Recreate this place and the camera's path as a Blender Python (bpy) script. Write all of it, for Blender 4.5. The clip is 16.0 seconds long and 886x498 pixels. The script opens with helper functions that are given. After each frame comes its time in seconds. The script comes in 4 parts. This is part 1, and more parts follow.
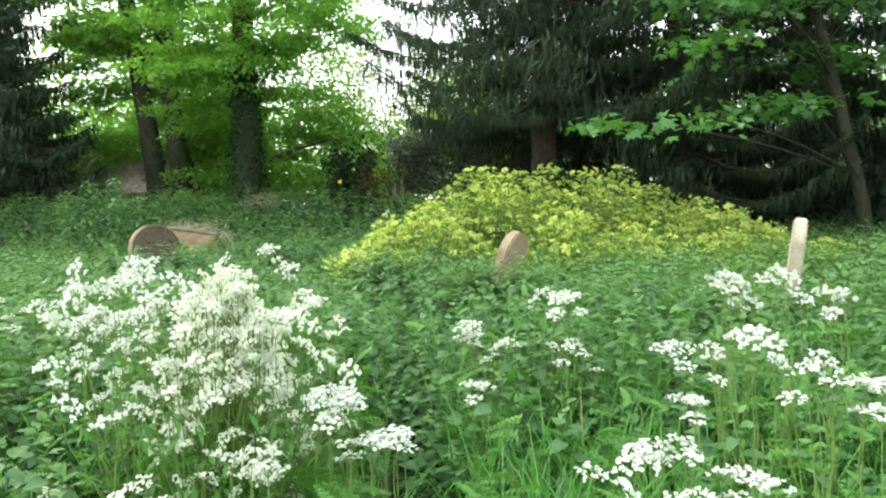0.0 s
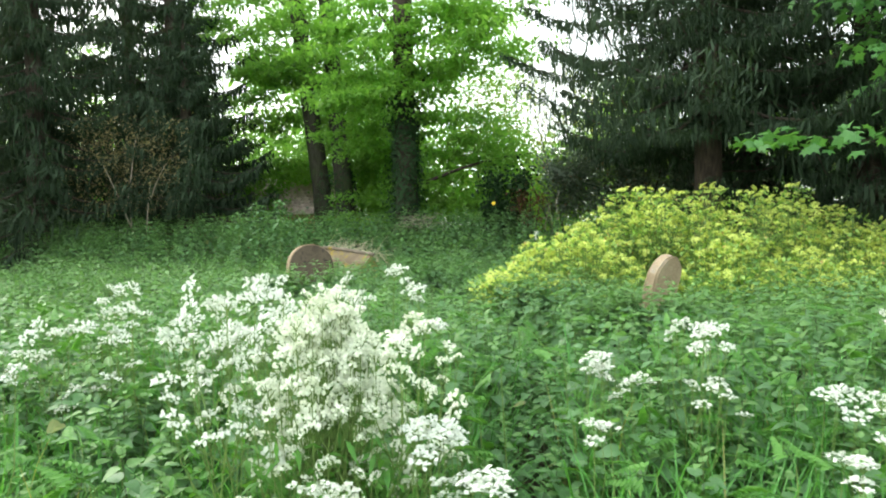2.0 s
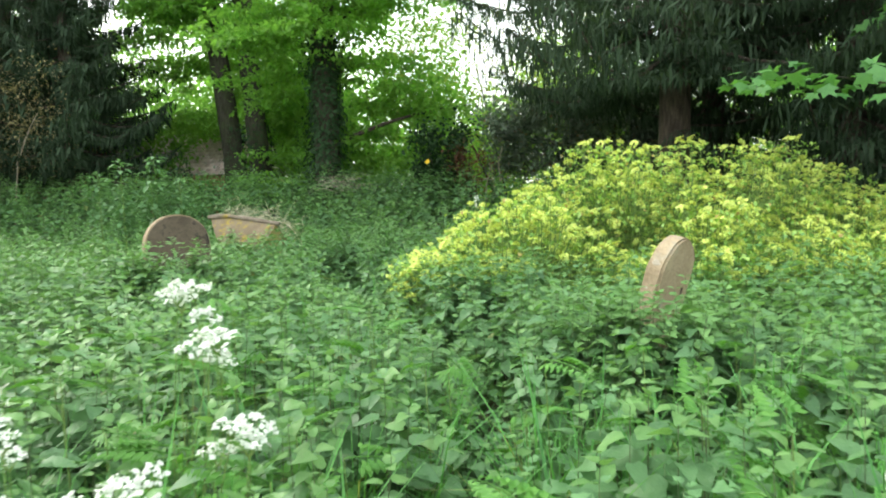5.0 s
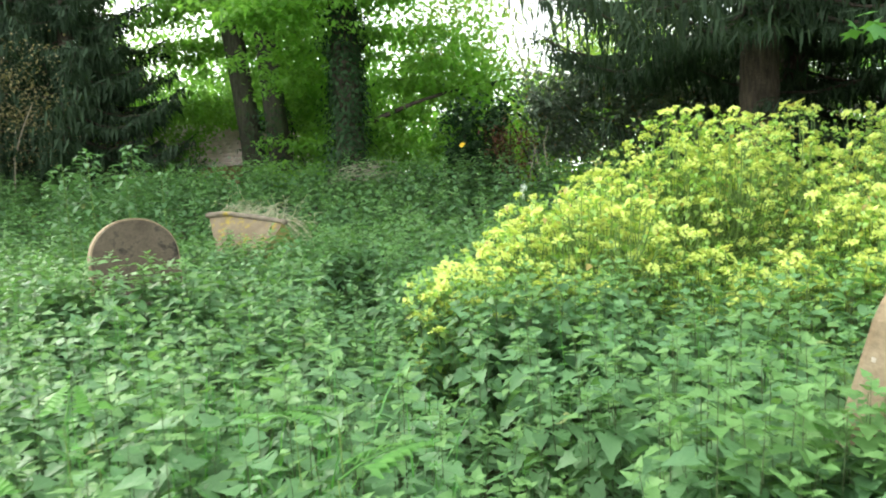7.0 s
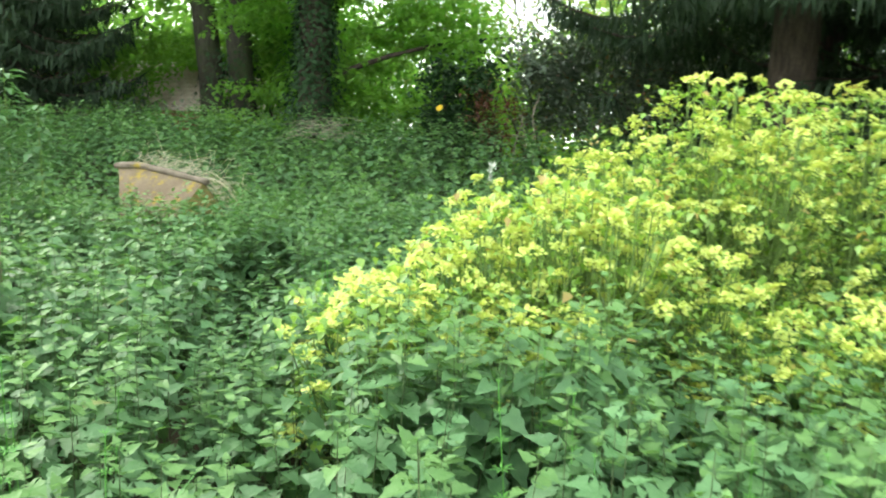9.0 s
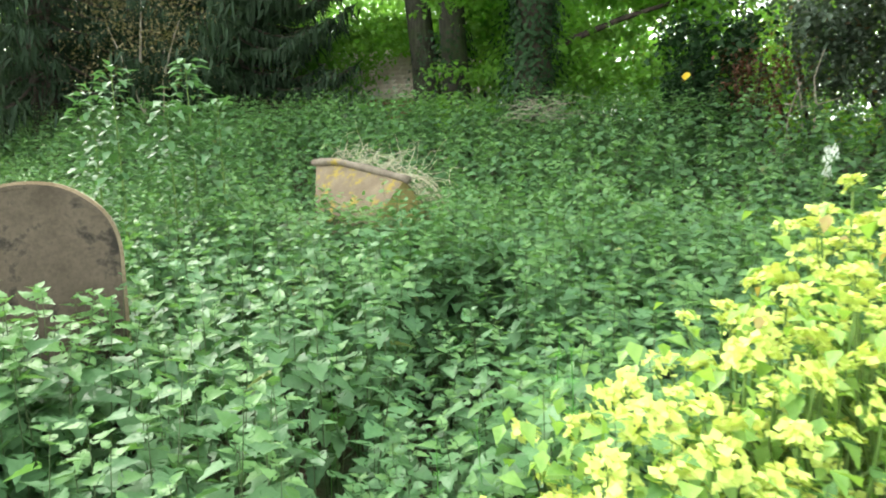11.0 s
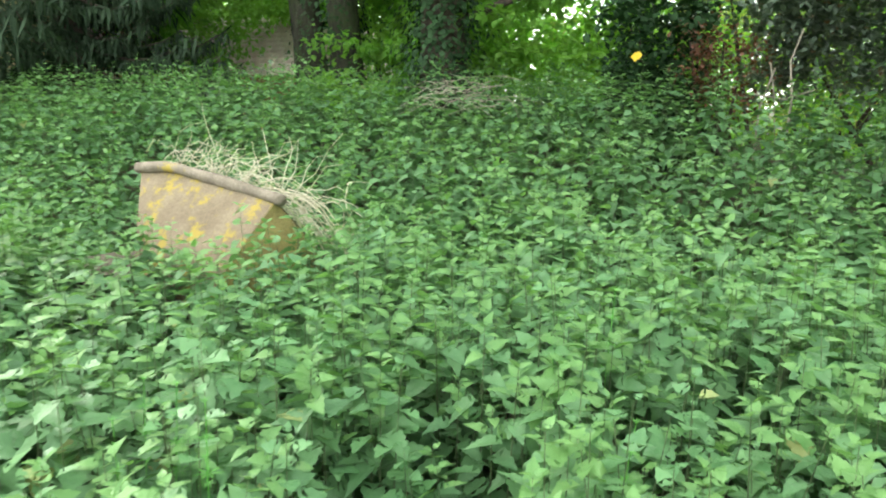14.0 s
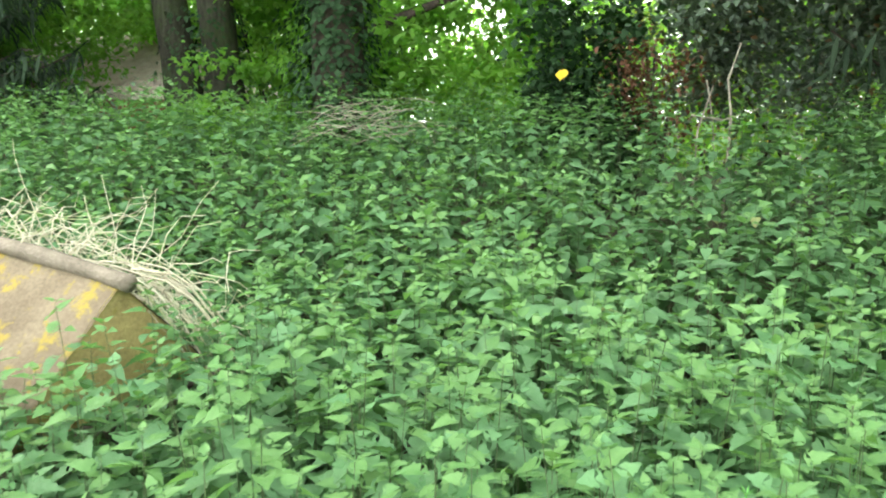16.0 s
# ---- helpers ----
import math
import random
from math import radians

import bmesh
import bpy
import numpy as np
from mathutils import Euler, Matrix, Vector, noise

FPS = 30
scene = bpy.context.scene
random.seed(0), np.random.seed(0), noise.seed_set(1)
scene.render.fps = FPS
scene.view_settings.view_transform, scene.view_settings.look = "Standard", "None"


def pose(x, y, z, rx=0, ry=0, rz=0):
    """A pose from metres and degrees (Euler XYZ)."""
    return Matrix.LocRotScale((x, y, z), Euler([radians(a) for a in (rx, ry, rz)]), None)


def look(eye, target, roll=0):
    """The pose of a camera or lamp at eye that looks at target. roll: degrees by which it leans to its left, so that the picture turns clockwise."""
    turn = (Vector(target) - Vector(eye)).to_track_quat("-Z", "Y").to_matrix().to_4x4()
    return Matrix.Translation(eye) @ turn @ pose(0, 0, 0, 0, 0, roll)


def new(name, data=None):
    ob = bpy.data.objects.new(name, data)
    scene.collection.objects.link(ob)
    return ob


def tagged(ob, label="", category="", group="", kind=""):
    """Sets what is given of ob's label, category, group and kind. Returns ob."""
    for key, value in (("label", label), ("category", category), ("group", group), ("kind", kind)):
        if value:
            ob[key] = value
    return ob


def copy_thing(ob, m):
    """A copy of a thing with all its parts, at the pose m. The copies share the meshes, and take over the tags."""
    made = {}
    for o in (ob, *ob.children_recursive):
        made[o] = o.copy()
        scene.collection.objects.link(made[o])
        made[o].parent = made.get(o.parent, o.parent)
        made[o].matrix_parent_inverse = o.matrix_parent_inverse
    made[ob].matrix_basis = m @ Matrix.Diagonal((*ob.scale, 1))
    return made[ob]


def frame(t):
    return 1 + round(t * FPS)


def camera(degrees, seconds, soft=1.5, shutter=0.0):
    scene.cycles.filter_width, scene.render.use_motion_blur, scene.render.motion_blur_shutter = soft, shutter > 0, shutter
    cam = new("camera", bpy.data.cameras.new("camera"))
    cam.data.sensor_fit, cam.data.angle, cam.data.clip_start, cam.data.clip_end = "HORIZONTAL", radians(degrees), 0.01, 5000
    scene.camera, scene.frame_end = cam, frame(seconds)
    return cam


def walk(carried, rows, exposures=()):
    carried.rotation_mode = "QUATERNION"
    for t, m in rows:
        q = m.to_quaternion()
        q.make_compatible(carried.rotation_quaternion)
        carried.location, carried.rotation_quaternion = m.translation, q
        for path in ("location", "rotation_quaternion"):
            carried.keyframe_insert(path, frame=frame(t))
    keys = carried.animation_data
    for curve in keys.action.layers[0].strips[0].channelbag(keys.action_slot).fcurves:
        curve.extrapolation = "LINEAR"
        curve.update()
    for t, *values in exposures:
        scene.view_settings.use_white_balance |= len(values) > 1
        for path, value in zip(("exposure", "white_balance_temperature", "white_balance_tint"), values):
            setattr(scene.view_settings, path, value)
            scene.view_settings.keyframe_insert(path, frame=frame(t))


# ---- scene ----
cam = camera(63.2, 16.0, soft=2.0, shutter=0.3)
METRES, EYE, TILT, LEAN, TURN = 10.0, 1.5, -3.5, 1.4, 0.0
ROWS = [
    (0.0, 0.0, 0.0, 0.0, -0.0, 0.0, 0.0),
    (0.5, 0.0088, 0.0057, 0.0014, 4.63, 0.18, -1.69),
    (1.0, 0.0176, 0.0101, 0.0018, 10.18, 0.99, -1.11),
    (1.5, 0.0196, 0.0109, 0.0018, 12.42, 1.58, -1.22),
    (2.0, 0.0143, 0.0193, 0.0004, 12.71, 1.63, -1.01),
    (2.5, 0.0025, 0.043, 0.0015, 10.41, 1.13, -0.01),
    (3.0, -0.005, 0.0734, 0.0029, 7.17, 0.4, -0.67),
    (5.5, -0.0056, 0.263, 0.0188, 8.24, -1.5, -0.49),
    (6.0, -0.0102, 0.3054, 0.0197, 8.79, -0.76, -0.65),
    (6.5, -0.0183, 0.3434, 0.0227, 10.08, -1.57, -1.71),
    (7.0, -0.0278, 0.383, 0.0265, 11.0, -2.48, 0.5),
    (7.5, -0.0276, 0.4196, 0.0299, 10.4, -2.95, 0.1),
    (8.0, -0.0289, 0.4589, 0.0315, 7.06, -3.32, -0.26),
    (8.5, -0.0275, 0.4923, 0.0338, 5.68, -4.02, -0.57),
    (9.0, -0.026, 0.5314, 0.037, 10.17, -5.09, -4.33),
    (9.5, -0.0328, 0.5738, 0.0393, 18.04, -3.45, -3.37),
    (12.0, -0.1188, 0.7221, 0.0484, 28.19, -10.05, -2.1),
    (12.5, -0.1374, 0.7559, 0.0513, 24.8, -9.66, -2.89),
    (13.0, -0.1536, 0.7824, 0.0514, 23.53, -8.91, -1.11),
    (13.5, -0.1651, 0.8094, 0.0548, 20.53, -8.83, -1.04),
    (14.0, -0.1715, 0.835, 0.0577, 18.23, -8.62, -3.25),
    (14.5, -0.1825, 0.86, 0.059, 15.2, -7.73, -3.29),
    (15.0, -0.1956, 0.8847, 0.0607, 12.01, -6.86, -1.44),
    (15.5, -0.2085, 0.9098, 0.0633, 10.81, -6.76, -0.3),
    (16.0, -0.2161, 0.9309, 0.0664, 9.33, -6.57, -1.89),
]
walk(cam, [(t, pose(0, 0, EYE, TILT, LEAN, TURN) @ pose(METRES * x, METRES * y, METRES * z, 90 + pitch, roll, yaw)) for t, x, y, z, yaw, pitch, roll in ROWS],
     [(0, 0.9), (3, 0.92), (5.5, 1.05), (7.5, 1.19), (9, 1.24), (12, 1.46), (14, 1.66), (16, 1.84)])

# ---- light ----
SUN_DIR = Vector((-0.76, 0.34, 0.62)).normalized()
world = bpy.data.worlds.new("sky")
scene.world = world
world.use_nodes = True
wn = world.node_tree
sky = wn.nodes.new("ShaderNodeTexSky")
sky.sky_type = "NISHITA"
sky.sun_disc = False
sky.sun_elevation = math.asin(SUN_DIR.z)
sky.sun_rotation = math.atan2(SUN_DIR.x, SUN_DIR.y)
sky.dust_density = 4.0
sky.air_density = 1.3
bg = wn.nodes["Background"]
bg.inputs["Strength"].default_value = 0.15
haze = wn.nodes.new("ShaderNodeMix")
haze.data_type = "RGBA"
haze.inputs[0].default_value = 0.6
haze.inputs[7].default_value = (15.5, 16.3, 15.8, 1)
wn.links.new(sky.outputs["Color"], haze.inputs[6])
wn.links.new(haze.outputs[2], bg.inputs["Color"])
sun = new("sun", bpy.data.lights.new("sun", "SUN"))
sun.data.energy = 1.7
sun.data.angle = radians(5.0)
sun.data.color = (1.0, 0.97, 0.90)
sun.matrix_world = look(SUN_DIR * 60, (0, 0, 0))


# ---- materials ----
def nodes_of(name):
    m = bpy.data.materials.new(name)
    m.use_nodes = True
    return m, m.node_tree, m.node_tree.nodes["Principled BSDF"]


def ramp_between(nt, fac, a, b):
    mix = nt.nodes.new("ShaderNodeMix")
    mix.data_type = "RGBA"
    nt.links.new(fac, mix.inputs["Factor"])
    for socket, c in (("A", a), ("B", b)):
        if isinstance(c, tuple):
            mix.inputs[6 if socket == "A" else 7].default_value = (*c, 1)
        else:
            nt.links.new(c, mix.inputs[6 if socket == "A" else 7])
    return mix.outputs[2]


def noise_out(nt, scale, detail=3.0, rough=0.6, coords="Object"):
    tc = nt.nodes.new("ShaderNodeTexCoord")
    n = nt.nodes.new("ShaderNodeTexNoise")
    n.inputs["Scale"].default_value = scale
    n.inputs["Detail"].default_value = detail
    n.inputs["Roughness"].default_value = rough
    nt.links.new(tc.outputs[coords], n.inputs["Vector"])
    return n.outputs["Fac"]


def stretch(nt, fac, lo, hi):
    r = nt.nodes.new("ShaderNodeMapRange")
    r.inputs["From Min"].default_value = lo
    r.inputs["From Max"].default_value = hi
    nt.links.new(fac, r.inputs["Value"])
    return r.outputs["Result"]


def leaf_material(name, dark, light, accent=None, share=0.05, translucent=0.35, rough=0.45, patch=0.5, through_tint=(1.2, 1.3, 0.55), gloss=0.26):
    """Leaves: each leaf its own tone, drifting over the patch, some light passing through the blade."""
    m, nt, p = nodes_of(name)
    geo = nt.nodes.new("ShaderNodeNewGeometry")
    rnd = geo.outputs["Random Per Island"]
    big = stretch(nt, noise_out(nt, patch, 2.0), 0.3, 0.7)
    blend = nt.nodes.new("ShaderNodeMath")
    blend.operation = "MULTIPLY_ADD"
    blend.inputs[1].default_value = 0.65
    nt.links.new(rnd, blend.inputs[0])
    part_big = nt.nodes.new("ShaderNodeMath")
    part_big.operation = "MULTIPLY"
    part_big.inputs[1].default_value = 0.35
    nt.links.new(big, part_big.inputs[0])
    nt.links.new(part_big.outputs[0], blend.inputs[2])
    col = ramp_between(nt, blend.outputs[0], dark, light)
    if accent:
        cut = nt.nodes.new("ShaderNodeMath")
        cut.operation = "LESS_THAN"
        cut.inputs[1].default_value = share
        frac = nt.nodes.new("ShaderNodeMath")
        frac.operation = "FRACT"
        mul = nt.nodes.new("ShaderNodeMath")
        mul.operation = "MULTIPLY"
        mul.inputs[1].default_value = 17.3
        nt.links.new(rnd, mul.inputs[0])
        nt.links.new(mul.outputs[0], frac.inputs[0])
        nt.links.new(frac.outputs[0], cut.inputs[0])
        col = ramp_between(nt, cut.outputs[0], col, accent)
    vein = ramp_between(nt, stretch(nt, noise_out(nt, 45.0, 2.0), 0.35, 0.75), col, (light[0] * 1.15, light[1] * 1.1, light[2] * 1.1))
    fine = nt.nodes.new("ShaderNodeMix")
    fine.data_type = "RGBA"
    fine.inputs[0].default_value = 0.35
    nt.links.new(col, fine.inputs[6])
    nt.links.new(vein, fine.inputs[7])
    col = fine.outputs[2]
    nt.links.new(col, p.inputs["Base Color"])
    p.inputs["Roughness"].default_value = rough
    p.inputs["Specular IOR Level"].default_value = gloss
    bp = nt.nodes.new("ShaderNodeBump")
    bp.inputs["Strength"].default_value = 0.35
    bp.inputs["Distance"].default_value = 0.01
    nt.links.new(noise_out(nt, 90.0, 2.0), bp.inputs["Height"])
    nt.links.new(bp.outputs[0], p.inputs["Normal"])
    tr = nt.nodes.new("ShaderNodeBsdfTranslucent")
    warm = nt.nodes.new("ShaderNodeMix")
    warm.data_type = "RGBA"
    warm.blend_type = "MULTIPLY"
    warm.inputs[0].default_value = 1.0
    warm.inputs[7].default_value = (*through_tint, 1)
    nt.links.new(col, warm.inputs[6])
    nt.links.new(warm.outputs[2], tr.inputs["Color"])
    mixer = nt.nodes.new("ShaderNodeMixShader")
    mixer.inputs[0].default_value = translucent
    nt.links.new(p.outputs[0], mixer.inputs[1])
    nt.links.new(tr.outputs[0], mixer.inputs[2])
    nt.links.new(mixer.outputs[0], nt.nodes["Material Output"].inputs["Surface"])
    return m


def rough_material(name, a, b, scale=6.0, fine=60.0, c=None, c_cut=(0.55, 0.68), rough=0.9, bump=0.4, squash=None, c_scale=3.0):
    """Bark, soil and stone: two scales of tone, an optional third growth or stain, fine relief."""
    m, nt, p = nodes_of(name)
    n1 = noise_out(nt, scale, 4.0)
    if squash:
        tc = nt.nodes.new("ShaderNodeTexCoord")
        mp = nt.nodes.new("ShaderNodeMapping")
        mp.inputs["Scale"].default_value = squash
        nt.links.new(tc.outputs["Object"], mp.inputs["Vector"])
        nz = nt.nodes.new("ShaderNodeTexNoise")
        nz.inputs["Scale"].default_value = scale
        nz.inputs["Detail"].default_value = 5.0
        nt.links.new(mp.outputs[0], nz.inputs["Vector"])
        n1 = nz.outputs["Fac"]
    n2 = noise_out(nt, fine, 3.0)
    col = ramp_between(nt, stretch(nt, n1, 0.3, 0.7), a, b)
    grain = nt.nodes.new("ShaderNodeMix")
    grain.data_type = "RGBA"
    grain.blend_type = "OVERLAY"
    grain.inputs[0].default_value = 0.45
    nt.links.new(col, grain.inputs[6])
    nt.links.new(n2, grain.inputs[7])
    col = grain.outputs[2]
    if c:
        col = ramp_between(nt, stretch(nt, noise_out(nt, c_scale, 5.0, 0.7), *c_cut), col, c)
    nt.links.new(col, p.inputs["Base Color"])
    p.inputs["Roughness"].default_value = rough
    p.inputs["Specular IOR Level"].default_value = 0.25
    add = nt.nodes.new("ShaderNodeMath")
    add.operation = "ADD"
    nt.links.new(n1, add.inputs[0])
    nt.links.new(n2, add.inputs[1])
    bp = nt.nodes.new("ShaderNodeBump")
    bp.inputs["Strength"].default_value = bump
    bp.inputs["Distance"].default_value = 0.02
    nt.links.new(add.outputs[0], bp.inputs["Height"])
    nt.links.new(bp.outputs[0], p.inputs["Normal"])
    return m


M_NETTLE = leaf_material("nettle_leaf", (0.058, 0.140, 0.058), (0.122, 0.246, 0.100), (0.22, 0.24, 0.09), 0.004, 0.32, 0.46, gloss=0.27, through_tint=(1.15, 1.25, 0.7))
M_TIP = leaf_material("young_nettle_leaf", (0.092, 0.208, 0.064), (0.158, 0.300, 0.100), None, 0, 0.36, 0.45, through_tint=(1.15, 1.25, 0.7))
M_MUSTARD = leaf_material("hedge_mustard_leaf", (0.072, 0.178, 0.072), (0.142, 0.285, 0.116), (0.24, 0.28, 0.11), 0.01, 0.34, 0.42)
M_CLEAVER = leaf_material("cleavers_leaf", (0.075, 0.260, 0.050), (0.150, 0.400, 0.085), None, 0, 0.35, 0.5)
M_GRASS = leaf_material("grass_blade", (0.048, 0.185, 0.042), (0.130, 0.355, 0.085), (0.28, 0.27, 0.10), 0.02, 0.35, 0.45)
M_FERNY = leaf_material("ferny_leaf", (0.050, 0.170, 0.030), (0.120, 0.290, 0.055), None, 0, 0.35, 0.5)
M_PETAL = leaf_material("white_petal", (0.60, 0.66, 0.53), (0.78, 0.82, 0.70), None, 0, 0.30, 0.6, 0.5, (1.0, 1.0, 0.95))
M_WHITE = leaf_material("pure_white_petal", (0.56, 0.62, 0.55), (0.72, 0.76, 0.69), None, 0, 0.30, 0.6, 0.5, (1.0, 1.0, 0.95))
M_UMBEL = leaf_material("yellow_green_floret", (0.45, 0.55, 0.12), (0.65, 0.74, 0.23), (0.58, 0.54, 0.16), 0.04, 0.30, 0.6, 0.5, (1.1, 1.1, 0.7))
M_ALEX = leaf_material("glossy_yellow_green_leaf", (0.125, 0.280, 0.060), (0.330, 0.480, 0.125), (0.38, 0.27, 0.11), 0.04, 0.35, 0.35)
M_STEM = rough_material("green_stem", (0.10, 0.19, 0.045), (0.18, 0.26, 0.07), 20, 90, rough=0.6, bump=0.1)
M_DARKSTEM = rough_material("purple_nettle_stem", (0.060, 0.090, 0.040), (0.120, 0.170, 0.070), 20, 90, rough=0.7, bump=0.1)
M_LIME = leaf_material("fresh_tree_leaf", (0.100, 0.232, 0.048), (0.250, 0.440, 0.105), None, 0, 0.62, 0.45, 0.25, (1.15, 1.3, 0.62))
M_BEECH = leaf_material("beech_leaf", (0.100, 0.240, 0.046), (0.250, 0.450, 0.100), None, 0, 0.62, 0.45, 0.25, (1.15, 1.3, 0.62))
M_SYC = leaf_material("sycamore_leaf", (0.045, 0.150, 0.045), (0.130, 0.300, 0.088), None, 0, 0.40, 0.4, 0.3)
M_DARKLEAF = leaf_material("dark_evergreen_leaf", (0.048, 0.082, 0.050), (0.140, 0.190, 0.128), (0.22, 0.12, 0.05), 0.03, 0.15, 0.38, 0.4, gloss=0.5)
M_IVY = leaf_material("ivy_leaf", (0.010, 0.028, 0.011), (0.034, 0.074, 0.028), None, 0, 0.10, 0.55, 0.4, gloss=0.12)
M_NEEDLE = leaf_material("spruce_needle", (0.016, 0.032, 0.020), (0.058, 0.090, 0.052), None, 0, 0.18, 0.7, 0.3, gloss=0.08)
M_WILLOW = leaf_material("willow_leaf", (0.160, 0.260, 0.050), (0.360, 0.440, 0.110), (0.45, 0.36, 0.12), 0.12, 0.45, 0.5, 0.4)
M_RUSSET = leaf_material("copper_leaf", (0.060, 0.028, 0.018), (0.165, 0.075, 0.045), None, 0, 0.25, 0.5, 0.4)
M_TWIGLEAF = leaf_material("brown_green_leaf", (0.110, 0.100, 0.048), (0.240, 0.205, 0.105), None, 0, 0.25, 0.6)
M_YELLOWLEAF = leaf_material("yellowed_leaf", (0.75, 0.50, 0.03), (0.80, 0.58, 0.05), None, 0, 0.3, 0.5)
M_STRAW = leaf_material("dry_straw", (0.40, 0.36, 0.24), (0.68, 0.64, 0.50), (0.36, 0.42, 0.20), 0.14, 0.15, 0.7)
M_BARK = rough_material("grey_brown_bark", (0.024, 0.023, 0.016), (0.068, 0.064, 0.045), 4, 40, (0.045, 0.065, 0.022), (0.5, 0.7), bump=0.9, squash=(6, 6, 1.2))
M_DARKBARK = rough_material("dark_conifer_bark", (0.030, 0.024, 0.018), (0.085, 0.065, 0.048), 4, 40, bump=0.9, squash=(6, 6, 1.2))
M_TWIG = rough_material("bare_twig_bark", (0.20, 0.17, 0.13), (0.38, 0.34, 0.27), 12, 60, bump=0.3)
M_SOIL = rough_material("leaf_litter_soil", (0.030, 0.024, 0.014), (0.075, 0.058, 0.032), 5, 50, (0.035, 0.065, 0.020), (0.45, 0.6), bump=0.8)
M_STONE = rough_material("tan_sandstone", (0.215, 0.160, 0.098), (0.33, 0.265, 0.175), 5, 70, (0.29, 0.28, 0.23), (0.58, 0.72), bump=0.14, c_scale=6.0)
M_STONE_DARK = rough_material("dark_blotched_sandstone", (0.066, 0.052, 0.036), (0.125, 0.100, 0.072), 5, 70, (0.030, 0.026, 0.020), (0.54, 0.62), bump=0.18, c_scale=5.0)
M_STONE_PALE = rough_material("pale_limestone", (0.30, 0.26, 0.20), (0.44, 0.39, 0.31), 6, 70, (0.22, 0.19, 0.13), (0.62, 0.75), bump=0.3, c_scale=6.0)
M_TOMB = rough_material("lichened_sandstone", (0.125, 0.095, 0.060), (0.215, 0.170, 0.112), 5, 70, (0.27, 0.205, 0.045), (0.53, 0.60), bump=0.4, c_scale=8.0)
M_TOMB_END = rough_material("olive_mossed_sandstone", (0.24, 0.19, 0.075), (0.38, 0.31, 0.125), 6, 70, (0.24, 0.20, 0.05), (0.55, 0.65), bump=0.4, c_scale=5.0)
M_ROLL = rough_material("worn_grey_brown_moulding", (0.14, 0.115, 0.085), (0.25, 0.21, 0.16), 9, 70, (0.34, 0.26, 0.05), (0.56, 0.62), bump=0.5, c_scale=3.0)
M_TILE = rough_material("pink_clay_tile", (0.60, 0.44, 0.40), (0.78, 0.64, 0.60), 3, 30, bump=0.4)
M_BRICK = rough_material("red_brick", (0.26, 0.10, 0.07), (0.36, 0.16, 0.11), 8, 60, bump=0.4)
M_GLASS, _nt, _p = nodes_of("window_glass")
_p.inputs["Base Color"].default_value = (0.03, 0.04, 0.05, 1)
_p.inputs["Roughness"].default_value = 0.08

# ---- mesh helpers ----
rng = np.random.default_rng(7)


def mesh_of(name, V, F, mat, smooth=False):
    """A triangle mesh from arrays."""
    V = np.asarray(V, dtype=np.float32).reshape(-1, 3)
    F = np.asarray(F, dtype=np.int32).reshape(-1, 3)
    me = bpy.data.meshes.new(name)
    me.vertices.add(len(V))
    me.vertices.foreach_set("co", V.ravel())
    me.loops.add(F.size)
    me.loops.foreach_set("vertex_index", F.ravel())
    me.polygons.add(len(F))
    me.polygons.foreach_set("loop_start", np.arange(0, F.size, 3, dtype=np.int32))
    me.update(calc_edges=True)
    if smooth:
        me.polygons.foreach_set("use_smooth", np.ones(len(F), dtype=bool))
    me.materials.append(mat)
    return me


def piece(name, V, F, mat, parent=None, label="", smooth=False):
    ob = new(name, mesh_of(name, V, F, mat, smooth))
    if parent is not None:
        ob.parent = parent
    if label:
        ob["label"] = label
    return ob


def part(name, bm, mat, parent=None, label="", smooth=False):
    me = bpy.data.meshes.new(name)
    bm.to_mesh(me)
    bm.free()
    me.materials.append(mat)
    if smooth:
        for f in me.polygons:
            f.use_smooth = True
    ob = new(name, me)
    if parent is not None:
        ob.parent = parent
    if label:
        ob["label"] = label
    return ob


def joined(pieces):
    Vs, Fs, n = [], [], 0
    for V, F in pieces:
        V = np.asarray(V, dtype=np.float32).reshape(-1, 3)
        Vs.append(V)
        Fs.append(np.asarray(F, dtype=np.int32).reshape(-1, 3) + n)
        n += len(V)
    return np.concatenate(Vs), np.concatenate(Fs)


def rot_z(a):
    c, s, o, l = np.cos(a), np.sin(a), np.zeros_like(a), np.ones_like(a)
    return np.stack([np.stack([c, -s, o], -1), np.stack([s, c, o], -1), np.stack([o, o, l], -1)], -2)


def rot_x(a):
    c, s, o, l = np.cos(a), np.sin(a), np.zeros_like(a), np.ones_like(a)
    return np.stack([np.stack([l, o, o], -1), np.stack([o, c, -s], -1), np.stack([o, s, c], -1)], -2)


def rot_y(a):
    c, s, o, l = np.cos(a), np.sin(a), np.zeros_like(a), np.ones_like(a)
    return np.stack([np.stack([c, o, s], -1), np.stack([o, l, o], -1), np.stack([-s, o, c], -1)], -2)


def strewn(V, F, at, R, size):
    """Copies of one small mesh at the points, turned by R, scaled by size, as one array pair."""
    at = np.asarray(at, dtype=np.float32)
    size = np.asarray(size, dtype=np.float32)
    size = size[:, None] if size.ndim == 1 else size
    W = np.einsum("nij,nvj->nvi", R, V[None] * size[:, None, :]) + at[:, None, :]
    n = len(at)
    G = F[None] + (np.arange(n) * len(V))[:, None, None]
    return W.reshape(-1, 3), G.reshape(-1, 3)


